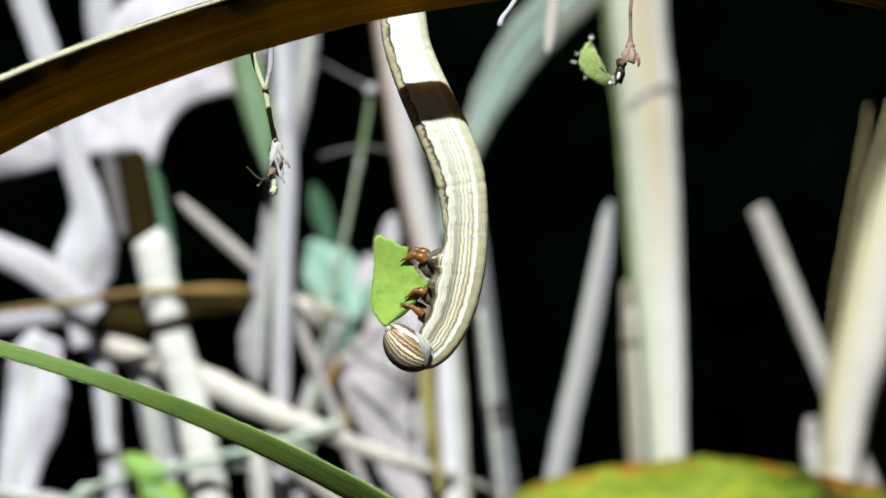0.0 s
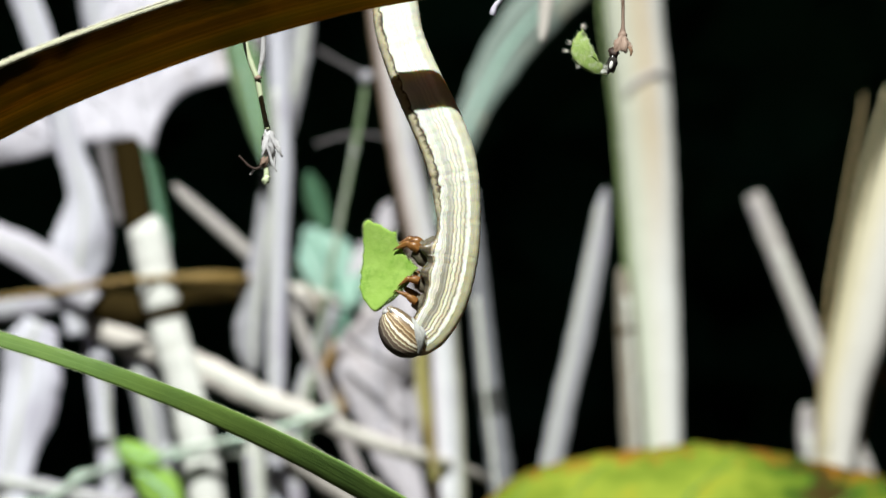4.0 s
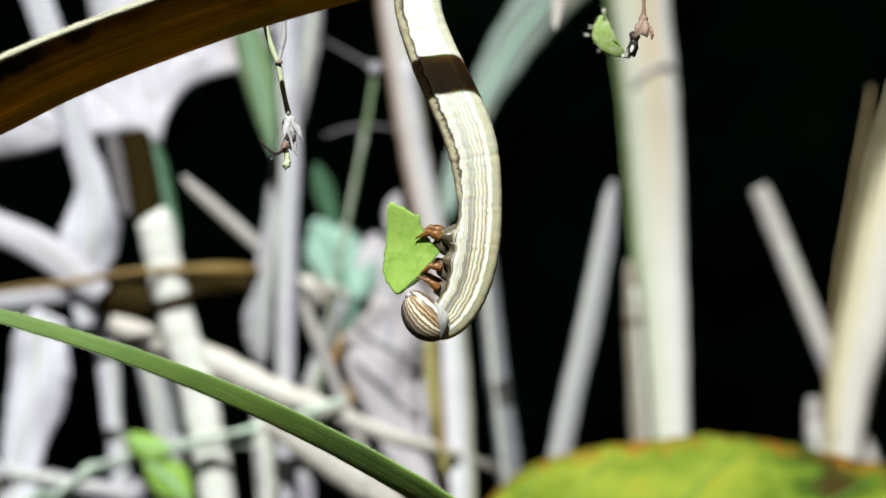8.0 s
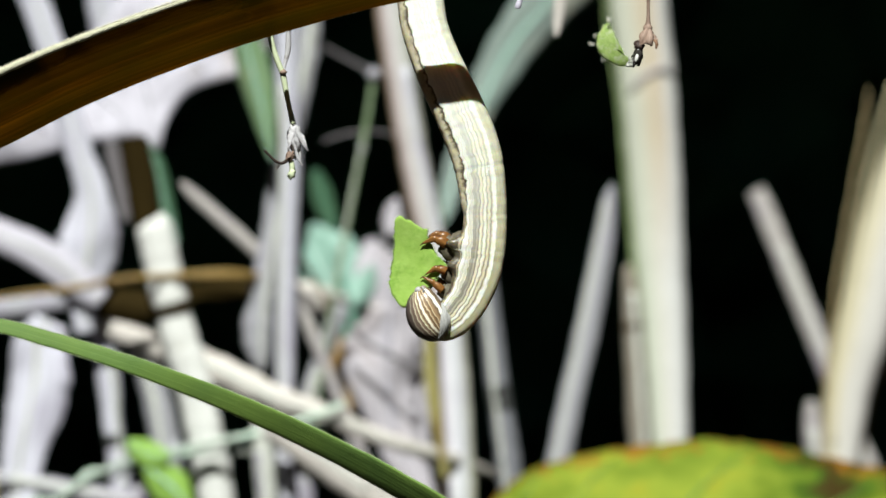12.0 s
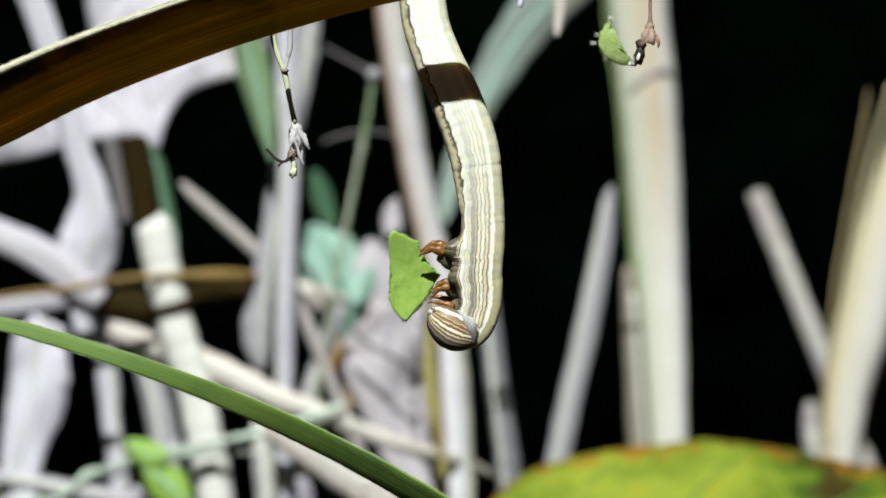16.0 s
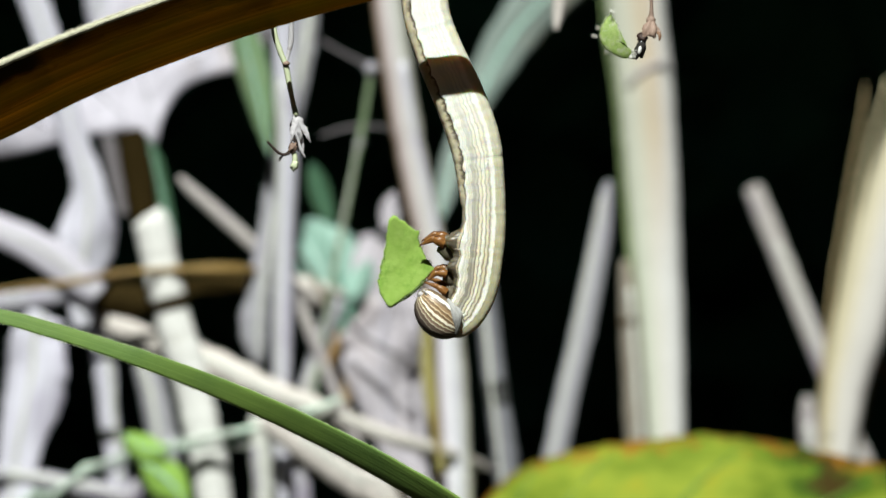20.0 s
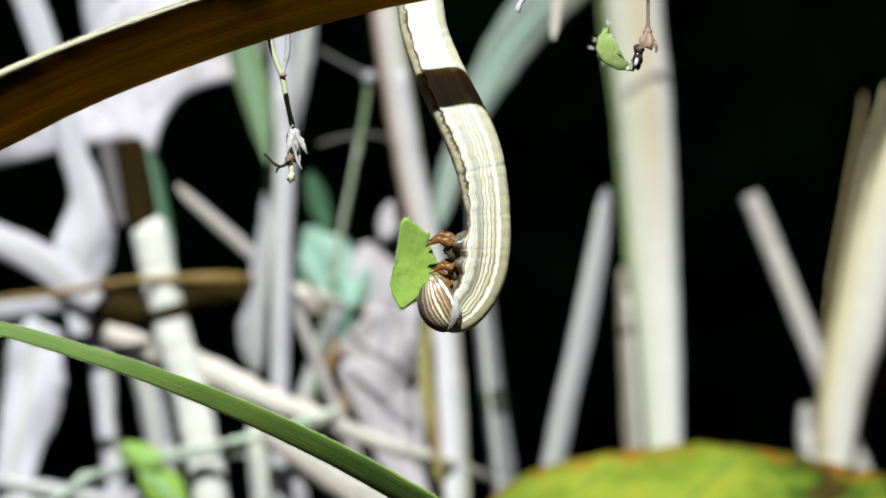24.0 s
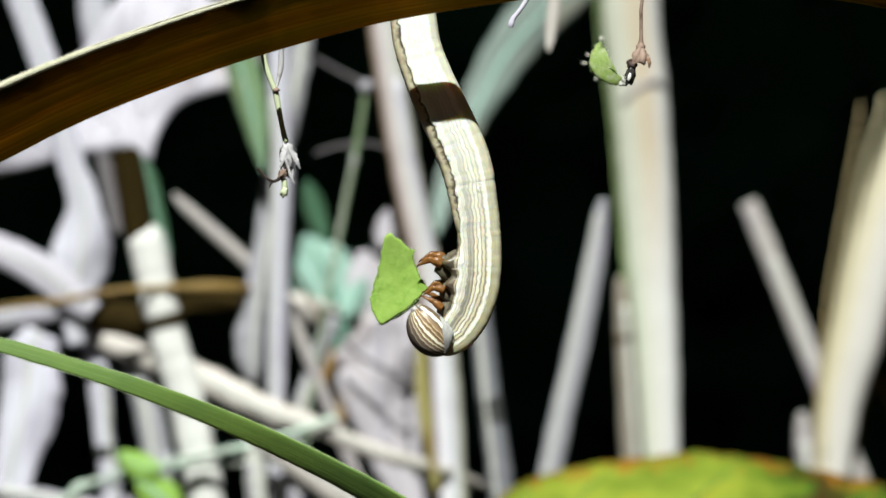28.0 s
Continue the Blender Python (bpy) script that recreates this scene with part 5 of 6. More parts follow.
# ---- the withered calyx and the bud ----
def calyx():
    ob = thing("withered_calyx", (-16.22, 0.40, 182.32), "hanging pale green pedicel with a withered flower calyx", "flower")
    o = ob.location / MM
    rel = lambda q: Vector(q[:3]) - Vector(o)
    part("pedicel", tube(smooth([(-16.38, -3.40, 181.05, 0.31), (-16.39, -1.80, 181.67, 0.37), (-16.35, -0.20, 181.65, 0.42), (-16.11, 0.40, 180.62, 0.48), (-15.90, 0.40, 179.40, 0.53), (-15.37, 0.40, 177.81, 0.58), (-14.90, 0.40, 176.59, 0.58), (-14.58, 0.40, 174.90, 0.48), (-14.26, 0.40, 173.30, 0.48), (-13.94, 0.40, 171.93, 0.58)], 6), 1, 10, o, 0, 0.15), CALYX_GREEN, ob)
    part("side_shoot", tube(smooth([(-14.22, 0.90, 182.34, 0.37), (-14.38, 0.90, 180.49, 0.48), (-14.44, 0.90, 178.89, 0.53), (-14.75, 0.70, 177.45, 0.37), (-14.90, 0.40, 176.70, 0.21)], 6), 1, 8, o, 0, 0.2), CALYX, ob, "thin translucent side shoot")
    part("joint", blob(rel((-14.83, 0.20, 176.80)), (0.33, 0.33, 0.26), 12, 0.3), PINK, ob, "brownish joint")
    for pts, w in (([(-13.99, 0.40, 172.14, 0.42), (-13.98, 0.00, 171.07, 0.79), (-14.19, -0.10, 170.01, 0.69), (-14.41, 0.10, 169.27, 0.16)], 0.3), ([(-13.84, 0.40, 172.03, 0.42), (-13.46, 0.20, 170.97, 0.74), (-12.92, 0.00, 170.01, 0.48), (-12.56, 0.20, 169.38, 0.16)], -0.4),
                   ([(-13.96, 0.80, 172.04, 0.42), (-13.69, 0.80, 170.67, 0.85), (-13.36, 0.60, 169.49, 0.53), (-13.25, 0.40, 168.32, 0.16)], 0.2), ([(-14.06, 0.80, 172.04, 0.37), (-14.28, 1.00, 170.78, 0.64), (-14.02, 1.00, 169.50, 0.53), (-13.70, 1.00, 168.55, 0.16)], -0.2), ([(-13.94, 0.40, 171.93, 0.32), (-13.76, -0.20, 170.11, 0.37), (-13.44, -0.40, 168.83, 0.37), (-13.02, -0.30, 167.99, 0.11)], 0.9)):
        pts = [(x, y, z, d * 0.72) for x, y, z, d in pts]
        part("sepal", ribbon(smooth(pts, 6), w, 0.6, 0.04, 1.1, o, 8, 0.4, w * 7), CALYX, ob, "papery grey-white sepal")
    part("membrane", blob(rel((-13.88, 0.30, 170.65)), (0.42, 0.4, 1.15), 20, 0.75, 6.0, radians(-8)), CALYX, ob, "shrivelled translucent membrane")
    part("ovary", blob(rel((-14.24, 0.00, 168.90)), (0.34, 0.34, 0.46), 18, 0.9, 1.0, 0.5), PINK, ob, "shrivelled brown centre")
    part("style", tube(smooth([(-14.40, 0.00, 168.53, 0.32), (-15.04, -0.10, 168.26, 0.26), (-15.67, -0.20, 168.52, 0.26), (-16.20, -0.20, 169.05, 0.26), (-16.62, -0.20, 169.47, 0.32)], 5), 1, 8, o, 0, 0.3), STYLE, ob, "curled dark brown style")
    part("style", tube(smooth([(-14.62, 0.20, 168.42, 0.21), (-15.21, 0.20, 168.16, 0.21), (-15.58, 0.20, 167.68, 0.26)], 5), 1, 8, o, 0, 0.3), CALYX, ob, "short broken style")
    part("bud", blob(rel((-14.09, 0.20, 167.26)), (0.36, 0.36, 0.5), 14, 0.5, 2.0, 0.4), CALYX_GREEN, ob, "small yellow-green bud")
    part("bud_neck", tube(smooth([(-14.15, 0.20, 168.53, 0.48), (-14.04, 0.20, 167.89, 0.53), (-14.09, 0.20, 167.36, 0.48)], 4), 1, 8, o), CALYX_GREEN, ob, "pale bud neck")


calyx()


def hairy_scrap(ob, outline, y, thick, bulge, ragged, seed, material, hairs):
    bm, line = lamina(outline, y, thick, bulge, ragged, seed, 0.25)
    part("lamina", bm, material, ob)
    cx, cz = sum(q[0] for q in line) / len(line), sum(q[1] for q in line) / len(line)
    rng = random.Random(int(seed * 10))
    spots = []
    for _ in range(hairs):
        q = rng.choice(line)
        d = Vector((q[0] - cx, 0, q[1] - cz)).normalized()
        spots.append((Vector((q[0] + rng.uniform(-0.1, 0.1), y + bulge * 0.6 + rng.uniform(-0.1, 0.1), q[1] + rng.uniform(-0.1, 0.1))), d))
    part("hairs", fuzz(spots, 0.17, 0.026, int(seed)), SCRAP_HAIR, ob, "fine pale leaf hairs")


def bud():
    ob = thing("withered_bud", (19.28, -2.00, 183.76), "hanging dry pedicel with a green bract and dark seed", "flower")
    o = ob.location / MM
    rel = lambda q: Vector(q[:3]) - Vector(o)
    flat = lambda q: (q[0] - o.x, q[2] - o.z)
    part("pedicel", tube(smooth([(67.15, 7.00, -4.32, 0.75), (66.61, 7.00, 86.76, 0.75), (64.46, 7.00, 162.21, 0.70), (55.56, 5.00, 199.74, 0.59), (39.27, 3.00, 211.28, 0.53), (26.33, 1.00, 205.71, 0.48), (20.65, -1.00, 193.86, 0.37), (19.39, -2.00, 185.34, 0.32), (19.28, -2.00, 183.23, 0.32), (19.28, -2.00, 181.65, 0.37), (19.23, -2.00, 180.81, 0.74)], 6), 1, 8, o, 0, 0.15), PINK, ob)
    part("collar", blob(rel((19.23, -2.00, 180.71)), (0.42, 0.4, 0.5), 12, 0.3), PINK, ob, "pinkish collar")
    for pts, w in (([(19.22, -2.20, 180.91, 0.42), (19.31, -2.60, 180.15, 0.79), (19.40, -2.80, 179.51, 0.84), (19.56, -2.70, 179.04, 0.21)], 0.2), ([(19.17, -2.20, 180.80, 0.42), (18.94, -2.60, 180.15, 0.74), (18.67, -2.80, 179.51, 0.68), (18.46, -2.70, 179.09, 0.21)], -0.2), ([(19.30, -1.60, 180.83, 0.42), (19.67, -1.70, 180.19, 0.63), (19.98, -1.80, 179.77, 0.42), (20.19, -1.80, 179.66, 0.16)], 0.5)):
        part("bract", ribbon(smooth(pts, 5), w, 0.5, 0.1, 0.8, o, 6, 0.25, w * 9), PINK, ob)
    part("dark_bract", ribbon(smooth([(19.77, -2.80, 179.61, 0.21), (20.02, -3.00, 179.29, 0.32), (19.97, -3.00, 178.76, 0.11)], 4), 0.3, 0.4, 0.06, 0.3, o, 6), WITHER, ob, "blackened bract tip")
    part("seed", blob(rel((18.21, -2.40, 178.05)), (0.5, 0.5, 0.88), 24, 0.4, 3.0, radians(14)), SEED, ob, "glossy black seed")
    # the seed's highlight is a white blob set on it
    part("seed_glint", blob(rel((18.14, -2.90, 177.92)), (0.17, 0.12, 0.36), 12, 0.3, 2.0, radians(14)), GLINT_WHITE, ob, "white blob for the highlight on the seed")
    part("seed_tip", blob(rel((18.37, -2.40, 179.05)), (0.42, 0.4, 0.5), 18, 0.6, 5.0, radians(-20)), STYLE, ob, "dark torn seed tip")
    part("base_scale", blob(rel((17.53, -2.30, 177.32)), (0.32, 0.3, 0.24), 16, 0.7, 4.0), TUFT, ob, "whitish scale")
    hairy_scrap(ob, [flat((x, 0, z)) for x, z in ((15.54, 181.44), (15.91, 180.60), (16.33, 179.70), (16.81, 178.81), (17.44, 177.81), (17.33, 177.23), (16.75, 177.18), (15.91, 177.44), (15.17, 177.91), (14.65, 178.60), (14.38, 179.28), (14.59, 180.07), (15.02, 180.81))], 0.0, 0.25, 0.5, 0.16, 7.0, BUD_LEAF, 500)
    rng = random.Random(12)
    for q, away, count, reach in (((15.59, -2.20, 181.33), (0, 0, 1), 60, 0.5), ((14.11, -2.20, 179.22), (-1, 0, 0.1), 60, 0.55), ((14.38, -2.20, 179.96), (-1, 0, 0.6), 30, 0.35), ((17.52, -2.50, 177.63), (0.6, 0, 0.5), 70, 0.45), ((15.06, -2.20, 177.85), (-0.3, 0, -1), 30, 0.3)):
        spots = [(rel(q) + Vector((rng.uniform(-0.18, 0.18), rng.uniform(-0.3, 0.1), rng.uniform(-0.18, 0.18))), Vector(away)) for _ in range(count)]
        part("down_tuft", fuzz(spots, reach, 0.022, count), TUFT, ob, "tuft of white down")


bud()

ob = thing("pale_tendril", (8.51, -3.00, 184.96), "pale hooked tendril tip hanging down", "flower")
part("tendril", tube(smooth([(26.86, 1.00, 205.92, 0.37), (17.75, -1.00, 200.72, 0.37), (11.35, -3.00, 191.06, 0.42), (9.35, -3.00, 186.33, 0.42), (8.51, -3.00, 184.96, 0.42), (7.88, -3.00, 184.02, 0.47), (7.36, -3.00, 183.39, 0.53), (7.15, -3.00, 182.86, 0.58), (7.09, -3.00, 182.54, 0.47)], 5), 1, 10, ob.location / MM, 0, 0.2), PALE, ob)
path = [(14.08, 125.00, 186.28, 0.35), (14.15, 125.00, 187.54, 1.12), (14.36, 125.00, 189.35, 1.53), (14.64, 125.00, 192.14, 1.67), (15.06, 125.00, 196.32, 1.53), (17.15, 125.00, 207.47, 0.84), (29.00, 125.00, 220.02, 0.70), (56.88, 125.00, 225.60, 0.70), (81.98, 125.00, 201.90, 0.70), (88.95, 125.00, 141.94, 0.84), (90.35, 125.00, 51.32, 0.98), (90.35, 125.00, -1.66, 0.98)]
grass_leaf("drooping_flower", "narrow pale drooping petal tip on a thin stalk", "flower", path, CREAM, 0.3, 0.4, 0.2, seed=6.0)

# ---- the caterpillar ----
SPINE = smooth([(*q, r) for q, r in (
    ((-2.44, 189.18), 2.0), ((-2.28, 186.53), 2.15), ((-1.96, 183.35), 2.18), ((-1.59, 180.97), 2.2), ((-0.79, 178.59), 2.25), ((0.32, 175.94), 2.36), ((1.64, 173.19), 2.42), ((2.81, 170.38), 2.42), ((3.49, 168.00), 2.34),
    ((3.87, 165.35), 2.2), ((4.02, 162.70), 2.08), ((3.87, 160.05), 2.06), ((3.39, 157.67), 2.02), ((2.54, 155.55), 1.95), ((1.43, 153.96), 1.86), ((0.64, 153.22), 1.72), ((0.00, 152.85), 1.5), ((-0.53, 152.90), 1.15))], 14)
CUM = [0.0]
for a, b in zip(SPINE, SPINE[1:]):
    CUM.append(CUM[-1] + math.hypot(b[0] - a[0], b[1] - a[1]))
TOTAL = CUM[-1]
TOP = Vector((SPINE[0][0], 0.0, SPINE[0][1]))


def spine_at(s):
    return Vector((np.interp(s, CUM, [p[0] for p in SPINE]), 0.0, np.interp(s, CUM, [p[1] for p in SPINE])))


def s_of_height(z):
    return float(np.interp(-z, [-p[1] for p in SPINE], CUM))


S_STILL, S_MID, S_LEG, S_LOW = s_of_height(175.0), s_of_height(166.8), s_of_height(161.2), s_of_height(158.6)
PIECES = 30
OVER = 0.9
pieces = []


def caterpillar():
    ob = thing("caterpillar", TOP, "cream and grey striped looper caterpillar hanging head down", "caterpillar")
    step = TOTAL / PIECES
    for k in range(PIECES):
        lo, hi = k * step, (k + 1) * step
        mid = spine_at((lo + hi) / 2)
        count = 22
        path = []
        for i in range(count + 1):
            s = lo - OVER + (hi - lo + 2 * OVER) * i / count
            s = min(max(s, 0.0), TOTAL)
            if path and s - path[-1][4] < 1e-3:
                continue
            q = spine_at(s)
            r = float(np.interp(s, CUM, [p[2] for p in SPINE]))
            e = 1 + (abs(s - (lo + hi) / 2) - step / 2) / 0.95
            r *= 1.0 - 0.03 * max(0.0, abs(e) - 0.98) - 0.5 * max(0.0, abs(e) - 1.45) ** 2
            r *= 1 + 0.008 * noise.noise(Vector((s * 1.9, 0.5, 0))) + 0.0022 * math.sin(11.4 * s + 3.0 * noise.noise(Vector((s * 0.8, 3.0, 0)))) - 0.014 * math.exp(-((((s + 1.2) % 4.3) - 2.15) / 0.2) ** 2)
            path.append(np.array((q.x, q.y, q.z, r, s)))
        bm = bmesh.new()

        def section(i, f):
            p = path[i]
            out = []
            for j in range(44):
                a = 2 * math.pi * j / 44
                u = 0.5 - 0.5 * math.cos(a)
                wave = 0.35 * noise.noise(Vector((p[4] * 0.9, 2.0, 0))) + 0.3 * noise.noise(Vector((p[4] * 2.6, 7.0, 0)))
                deep = min(1, max(0, (p[4] - S_LEG + 1.8) / 2.4)) ** 1.6 * (1 - 0.6 * min(1, max(0, (p[4] - S_LOW) / 4.5)))
                edge = 0.045 + 0.12 * (1 - min(1, max(0, (p[4] - S_MID + 1.0) / 5.0))) + (0.05 * wave + 0.04 * abs(math.sin(math.pi * p[4] / 1.9 + 1.5 * wave))) * (1 - 0.75 * deep)
                ridge = math.exp(-((u - edge - 0.05) / 0.045) ** 2) * (0.05 + 0.05 * wave)
                under = -0.07 * math.exp(-((u - edge + 0.04) / 0.05) ** 2)
                lobe = 0.3 + 0.75 * math.exp(-((p[4] - S_LEG - 0.7) / 0.95) ** 2) + 0.5 * math.exp(-((p[4] - S_LEG - 3.3) / 0.8) ** 2)
                under = under * (1 - deep) + deep * (0.72 + 0.2 * wave) * lobe * math.exp(-(u / 0.06) ** 2)
                paint = (u / edge - 1) * 0.07 * deep + (0.065 + u / edge * 0.06) * (1 - deep) if u < edge else 0.13 + (u - edge) / (1 - edge) * 0.87
                r = p[3] * (1 + ridge + under + 0.012 * noise.noise(Vector((p[4] * 1.8, math.cos(a) * 3, math.sin(a) * 3))))
                side, front = math.cos(a), math.sin(a)
                depth = math.copysign(max(0.0, 1 - abs(side) ** 4.5) ** (1 / 4.5), front)
                out.append((-r * side, r * depth * 0.68, min(1, paint)))
            return out
        sweep(bm, path, section, mid)
        seg = part("segment", bm, SKIN, ob)
        uvs = seg.data.uv_layers[0].data
        for d in uvs:
            d.uv[1] += max(0.0, lo - OVER)
        seg.location = (mid - TOP) * MM
        pieces.append((seg, (lo + hi) / 2, mid))
        rng = random.Random(k + 40)
        spots = []
        for _ in range(1):
            p = path[rng.randrange(2, len(path) - 2)]
            a = rng.uniform(1.9, 4.4)
            spots.append((Vector((p[0] - p[3] * math.cos(a), -0.66 * abs(p[3] * math.sin(a)) ** 0.5 * p[3] ** 0.5, p[2])) - mid, Vector((-math.cos(a), -abs(math.sin(a)), 0.1))))
        part("setae", fuzz(spots, 0.42, 0.012, k), HAIR, seg, "sparse fine hairs")
    # glossy white blobs stand in for sun highlights on the skin
    seg, s, mid = min(pieces, key=lambda q: abs(q[2].z - 168.0))
    rng = random.Random(4)
    for _ in range(14):
        g = rng.uniform(-1.0, 1.0)
        at = Vector((1.05 + 0.12 * g + rng.uniform(-0.1, 0.1), -1.56 + rng.uniform(-0.02, 0.02), 0.8 * g - 0.7))
        size = rng.uniform(0.05, 0.10)
        part("moist_spot", blob(at, (size, size * 0.4, size * 1.8), 10, 0.3, g), GLINT_WHITE, seg, "small white blob for a highlight on the skin")
    # three pairs of amber legs on wedges of wrinkled flesh
    for n, (root, base, elbow, knee, tip, girth, thick) in enumerate((
            ((2.7, 159.9), (0.55, 160.6), (0.05, 160.95), (-0.75, 161.2), (-1.85, 160.75), (2.1, 1.85, 1.2, 0.8), 1.0),
            ((2.0, 157.6), (0.5, 158.0), (0.05, 158.2), (-0.65, 158.3), (-1.5, 157.75), (1.6, 1.3, 0.85, 0.6), 0.82),
            ((1.6, 155.9), (0.2, 156.15), (-0.2, 156.45), (-0.9, 157.0), (-1.85, 157.45), (1.4, 1.1, 0.74, 0.54), 0.74))):
        root, base, elbow, knee, tip = (Vector((x, 0, z)) for x, z in (root, base, elbow, knee, tip))
        seg, s, mid = min(pieces, key=lambda q: (q[2] - root).length)
        line = smooth([(*q, g) for q, g in zip((root - mid, root.lerp(base, 0.45) - mid, base - mid, base.lerp(elbow, 0.9) - mid), girth)], 8)
        bm = bmesh.new()

        def wedge(i, f):
            g = line[i][3]
            out = []
            for j in range(26):
                a = 2 * math.pi * j / 26
                w = 1 + 0.10 * noise.noise(Vector((f * 4 + n * 3.0, math.cos(a) * 1.3, math.sin(a) * 1.3))) + 0.035 * math.sin(f * 26 + 1.5 * math.cos(a))
                out.append((-g * w * math.cos(a), min(g * w * 0.62, 1.15) * math.sin(a), 0.5 - 0.5 * math.cos(a)))
            return out
        sweep(bm, line, wedge)
        part("underside_fold", bm, FLESH, seg, "wrinkled grey-brown fleshy underside")
        for side in (-1, 1):
            off = Vector((0, side * 0.55, 0)) if side < 0 else Vector((0.22, 0.5, 0.42))
            b, e, q, t = (p + off - mid for p in (base, elbow, knee, tip))
            t.y *= 0.7
            limb = smooth([(*b.lerp(e, 0.3), 0.95 * thick), (*e, 1.0 * thick), (*e.lerp(q, 0.35), 0.92 * thick), (*e.lerp(q, 0.68), 0.7 * thick), (*e.lerp(q, 0.76), 0.64 * thick), (*q, 0.66 * thick), (*q.lerp(t, 0.4), 0.46 * thick), (*q.lerp(t, 0.75), 0.3 * thick), (*t, 0.15 * thick)], 5)
            part("leg", tube(limb, 0.85, 14, (0, 0, 0), 0, 0.06, n + side), AMBER, seg, "glossy translucent amber leg")
            ridge = [np.array((p[0], p[1] - 0.15 * p[3], p[2] + 0.44 * p[3], 0.17 * p[3] + 0.02)) for p in limb[6:]]
            part("leg_ridge", tube(ridge, 1, 8), CLAW, seg, "dark brown upper edge of the leg")
            end = t + Vector((-0.2, 0, -0.2))
            part("claw", tube(smooth([(*t.lerp(q, 0.12), 0.22 * thick), (*t, 0.17 * thick), (*end, 0.05)], 4), 1, 8), CLAW, seg, "dark claw")
    # head: long axis from the mouth (-x) to the back (+x)
    bm = bmesh.new()
    uv = bm.loops.layers.uv.verify()
    rows, ring_n = [], 40
    for i in range(23):
        f = -1 + 2 * i / 22
        x = math.sin(f * math.pi / 2)
        wide = math.sqrt(max(0.0, 1 - x * x)) ** (0.9 if x > 0 else 0.72)
        wide *= 1.0 + 0.05 * x
        row = []
        for j in range(ring_n):
            a = 2 * math.pi * j / ring_n
            u = 0.5 - 0.5 * math.cos(a)
            r = max(wide, 0.02)
            r *= (abs(math.cos(a)) ** 3 + abs(math.sin(a)) ** 3) ** (-1 / 3)
            z = math.cos(a) * r * (2.0 if math.cos(a) < 0 else 1.78)
            y = -math.sin(a) * r * 1.72
            z -= 0.22 * (1 - x * x)
            z += 0.25 * max(0.0, -x) ** 2
            row.append((bm.verts.new((x * 2.62, y, z + 0.2)), u, x * 2.6))
        rows.append(row)
    for a, b in zip(rows, rows[1:]):
        for j in range(ring_n):
            k = (j + 1) % ring_n
            quad = (a[j], a[k], b[k], b[j])
            face = bm.faces.new([v for v, p, q in quad])
            for loop, (v, p, q) in zip(face.loops, quad):
                loop[uv].uv = (p, q)
    head = part("head", bm, HEAD_SKIN, ob, "brown head capsule with cream stripes")
    part("labrum", blob((-2.5, -0.1, 0.5), (0.32, 0.8, 0.4), 12, 0.2), CALYX, head, "pale upper lip")
    part("mandible", blob((-2.35, -0.5, 0.95), (0.35, 0.35, 0.35), 12, 0.25, 2.0), MOUTH, head, "dark mandible")
    part("mandible", blob((-2.35, 0.5, 0.95), (0.35, 0.35, 0.35), 12, 0.25, 3.0), MOUTH, head, "dark mandible")
    part("antenna", tube(smooth([(-2.0, -0.95, 0.75, 0.26), (-2.3, -1.15, 0.95, 0.2), (-2.6, -1.2, 1.0, 0.1)], 4), 1, 8), CALYX, head, "short pale antenna")
    part("collar", blob((1.3, 0.0, 1.0), (1.0, 1.7, 0.7), 16, 0.18, 1.0, radians(35)), COLLAR, head, "grey folded neck membrane")
    part("neck_fold", tube(smooth([(-0.3, -1.05, 1.72, 0.2), (0.3, -1.3, 1.52, 0.5), (0.9, -1.48, 1.2, 0.75), (1.5, -1.4, 0.78, 0.85), (2.0, -1.15, 0.2, 0.72), (2.35, -0.85, -0.4, 0.3)], 6), 0.55, 12, (0, 0, 0), 0, 0.35), COLLAR, head, "pale wrinkled neck fold")
    return head


head = caterpillar()


# ---- the scrap of leaf in its legs ----
def leaf_scrap():
    ob = thing("leaf_scrap", (*(-4.00, 158.99), 0), "bitten scrap of downy bright green leaf held in the legs", "leaf")
    ob.location = Vector((ob.location.x, 0, ob.location.y))
    o = ob.location / MM
    outline = [(q[0] - o.x, q[1] - o.z) for q in ((-4.55, 163.02), (-4.13, 163.39), (-3.28, 163.02), (-2.49, 162.49), (-1.64, 162.12), (-1.38, 161.11), (-0.85, 160.05), (-0.11, 159.21), (0.37, 158.68), (-0.16, 158.15), (-0.53, 157.62), (-1.06, 157.09), (-1.54, 156.45), (-2.33, 155.82), (-2.97, 155.39), (-3.71, 154.76), (-4.34, 155.18), (-4.87, 155.98), (-5.14, 157.14), (-4.98, 158.46), (-4.71, 160.05), (-4.66, 161.64))]
    hairy_scrap(ob, outline, 0.05, 0.16, -0.5, 0.2, 3.0, SCRAP, 1100)
    rim = [(*p, w) for p, w in zip([(q[0] - o.x, 0.0, q[1] - o.z) for q in ((-0.42, 157.62), (-1.06, 157.03), (-1.54, 156.45), (-2.28, 155.82), (-2.97, 155.39), (-3.65, 154.81))], (0.2, 0.5, 0.45, 0.5, 0.45, 0.2))]
    part("bitten_edge", tube(smooth(rim, 5), 0.8, 8, (0, 0, 0), 0, 0.5), CUT, ob, "dark wet bitten edge")
    return ob


scrap = leaf_scrap()


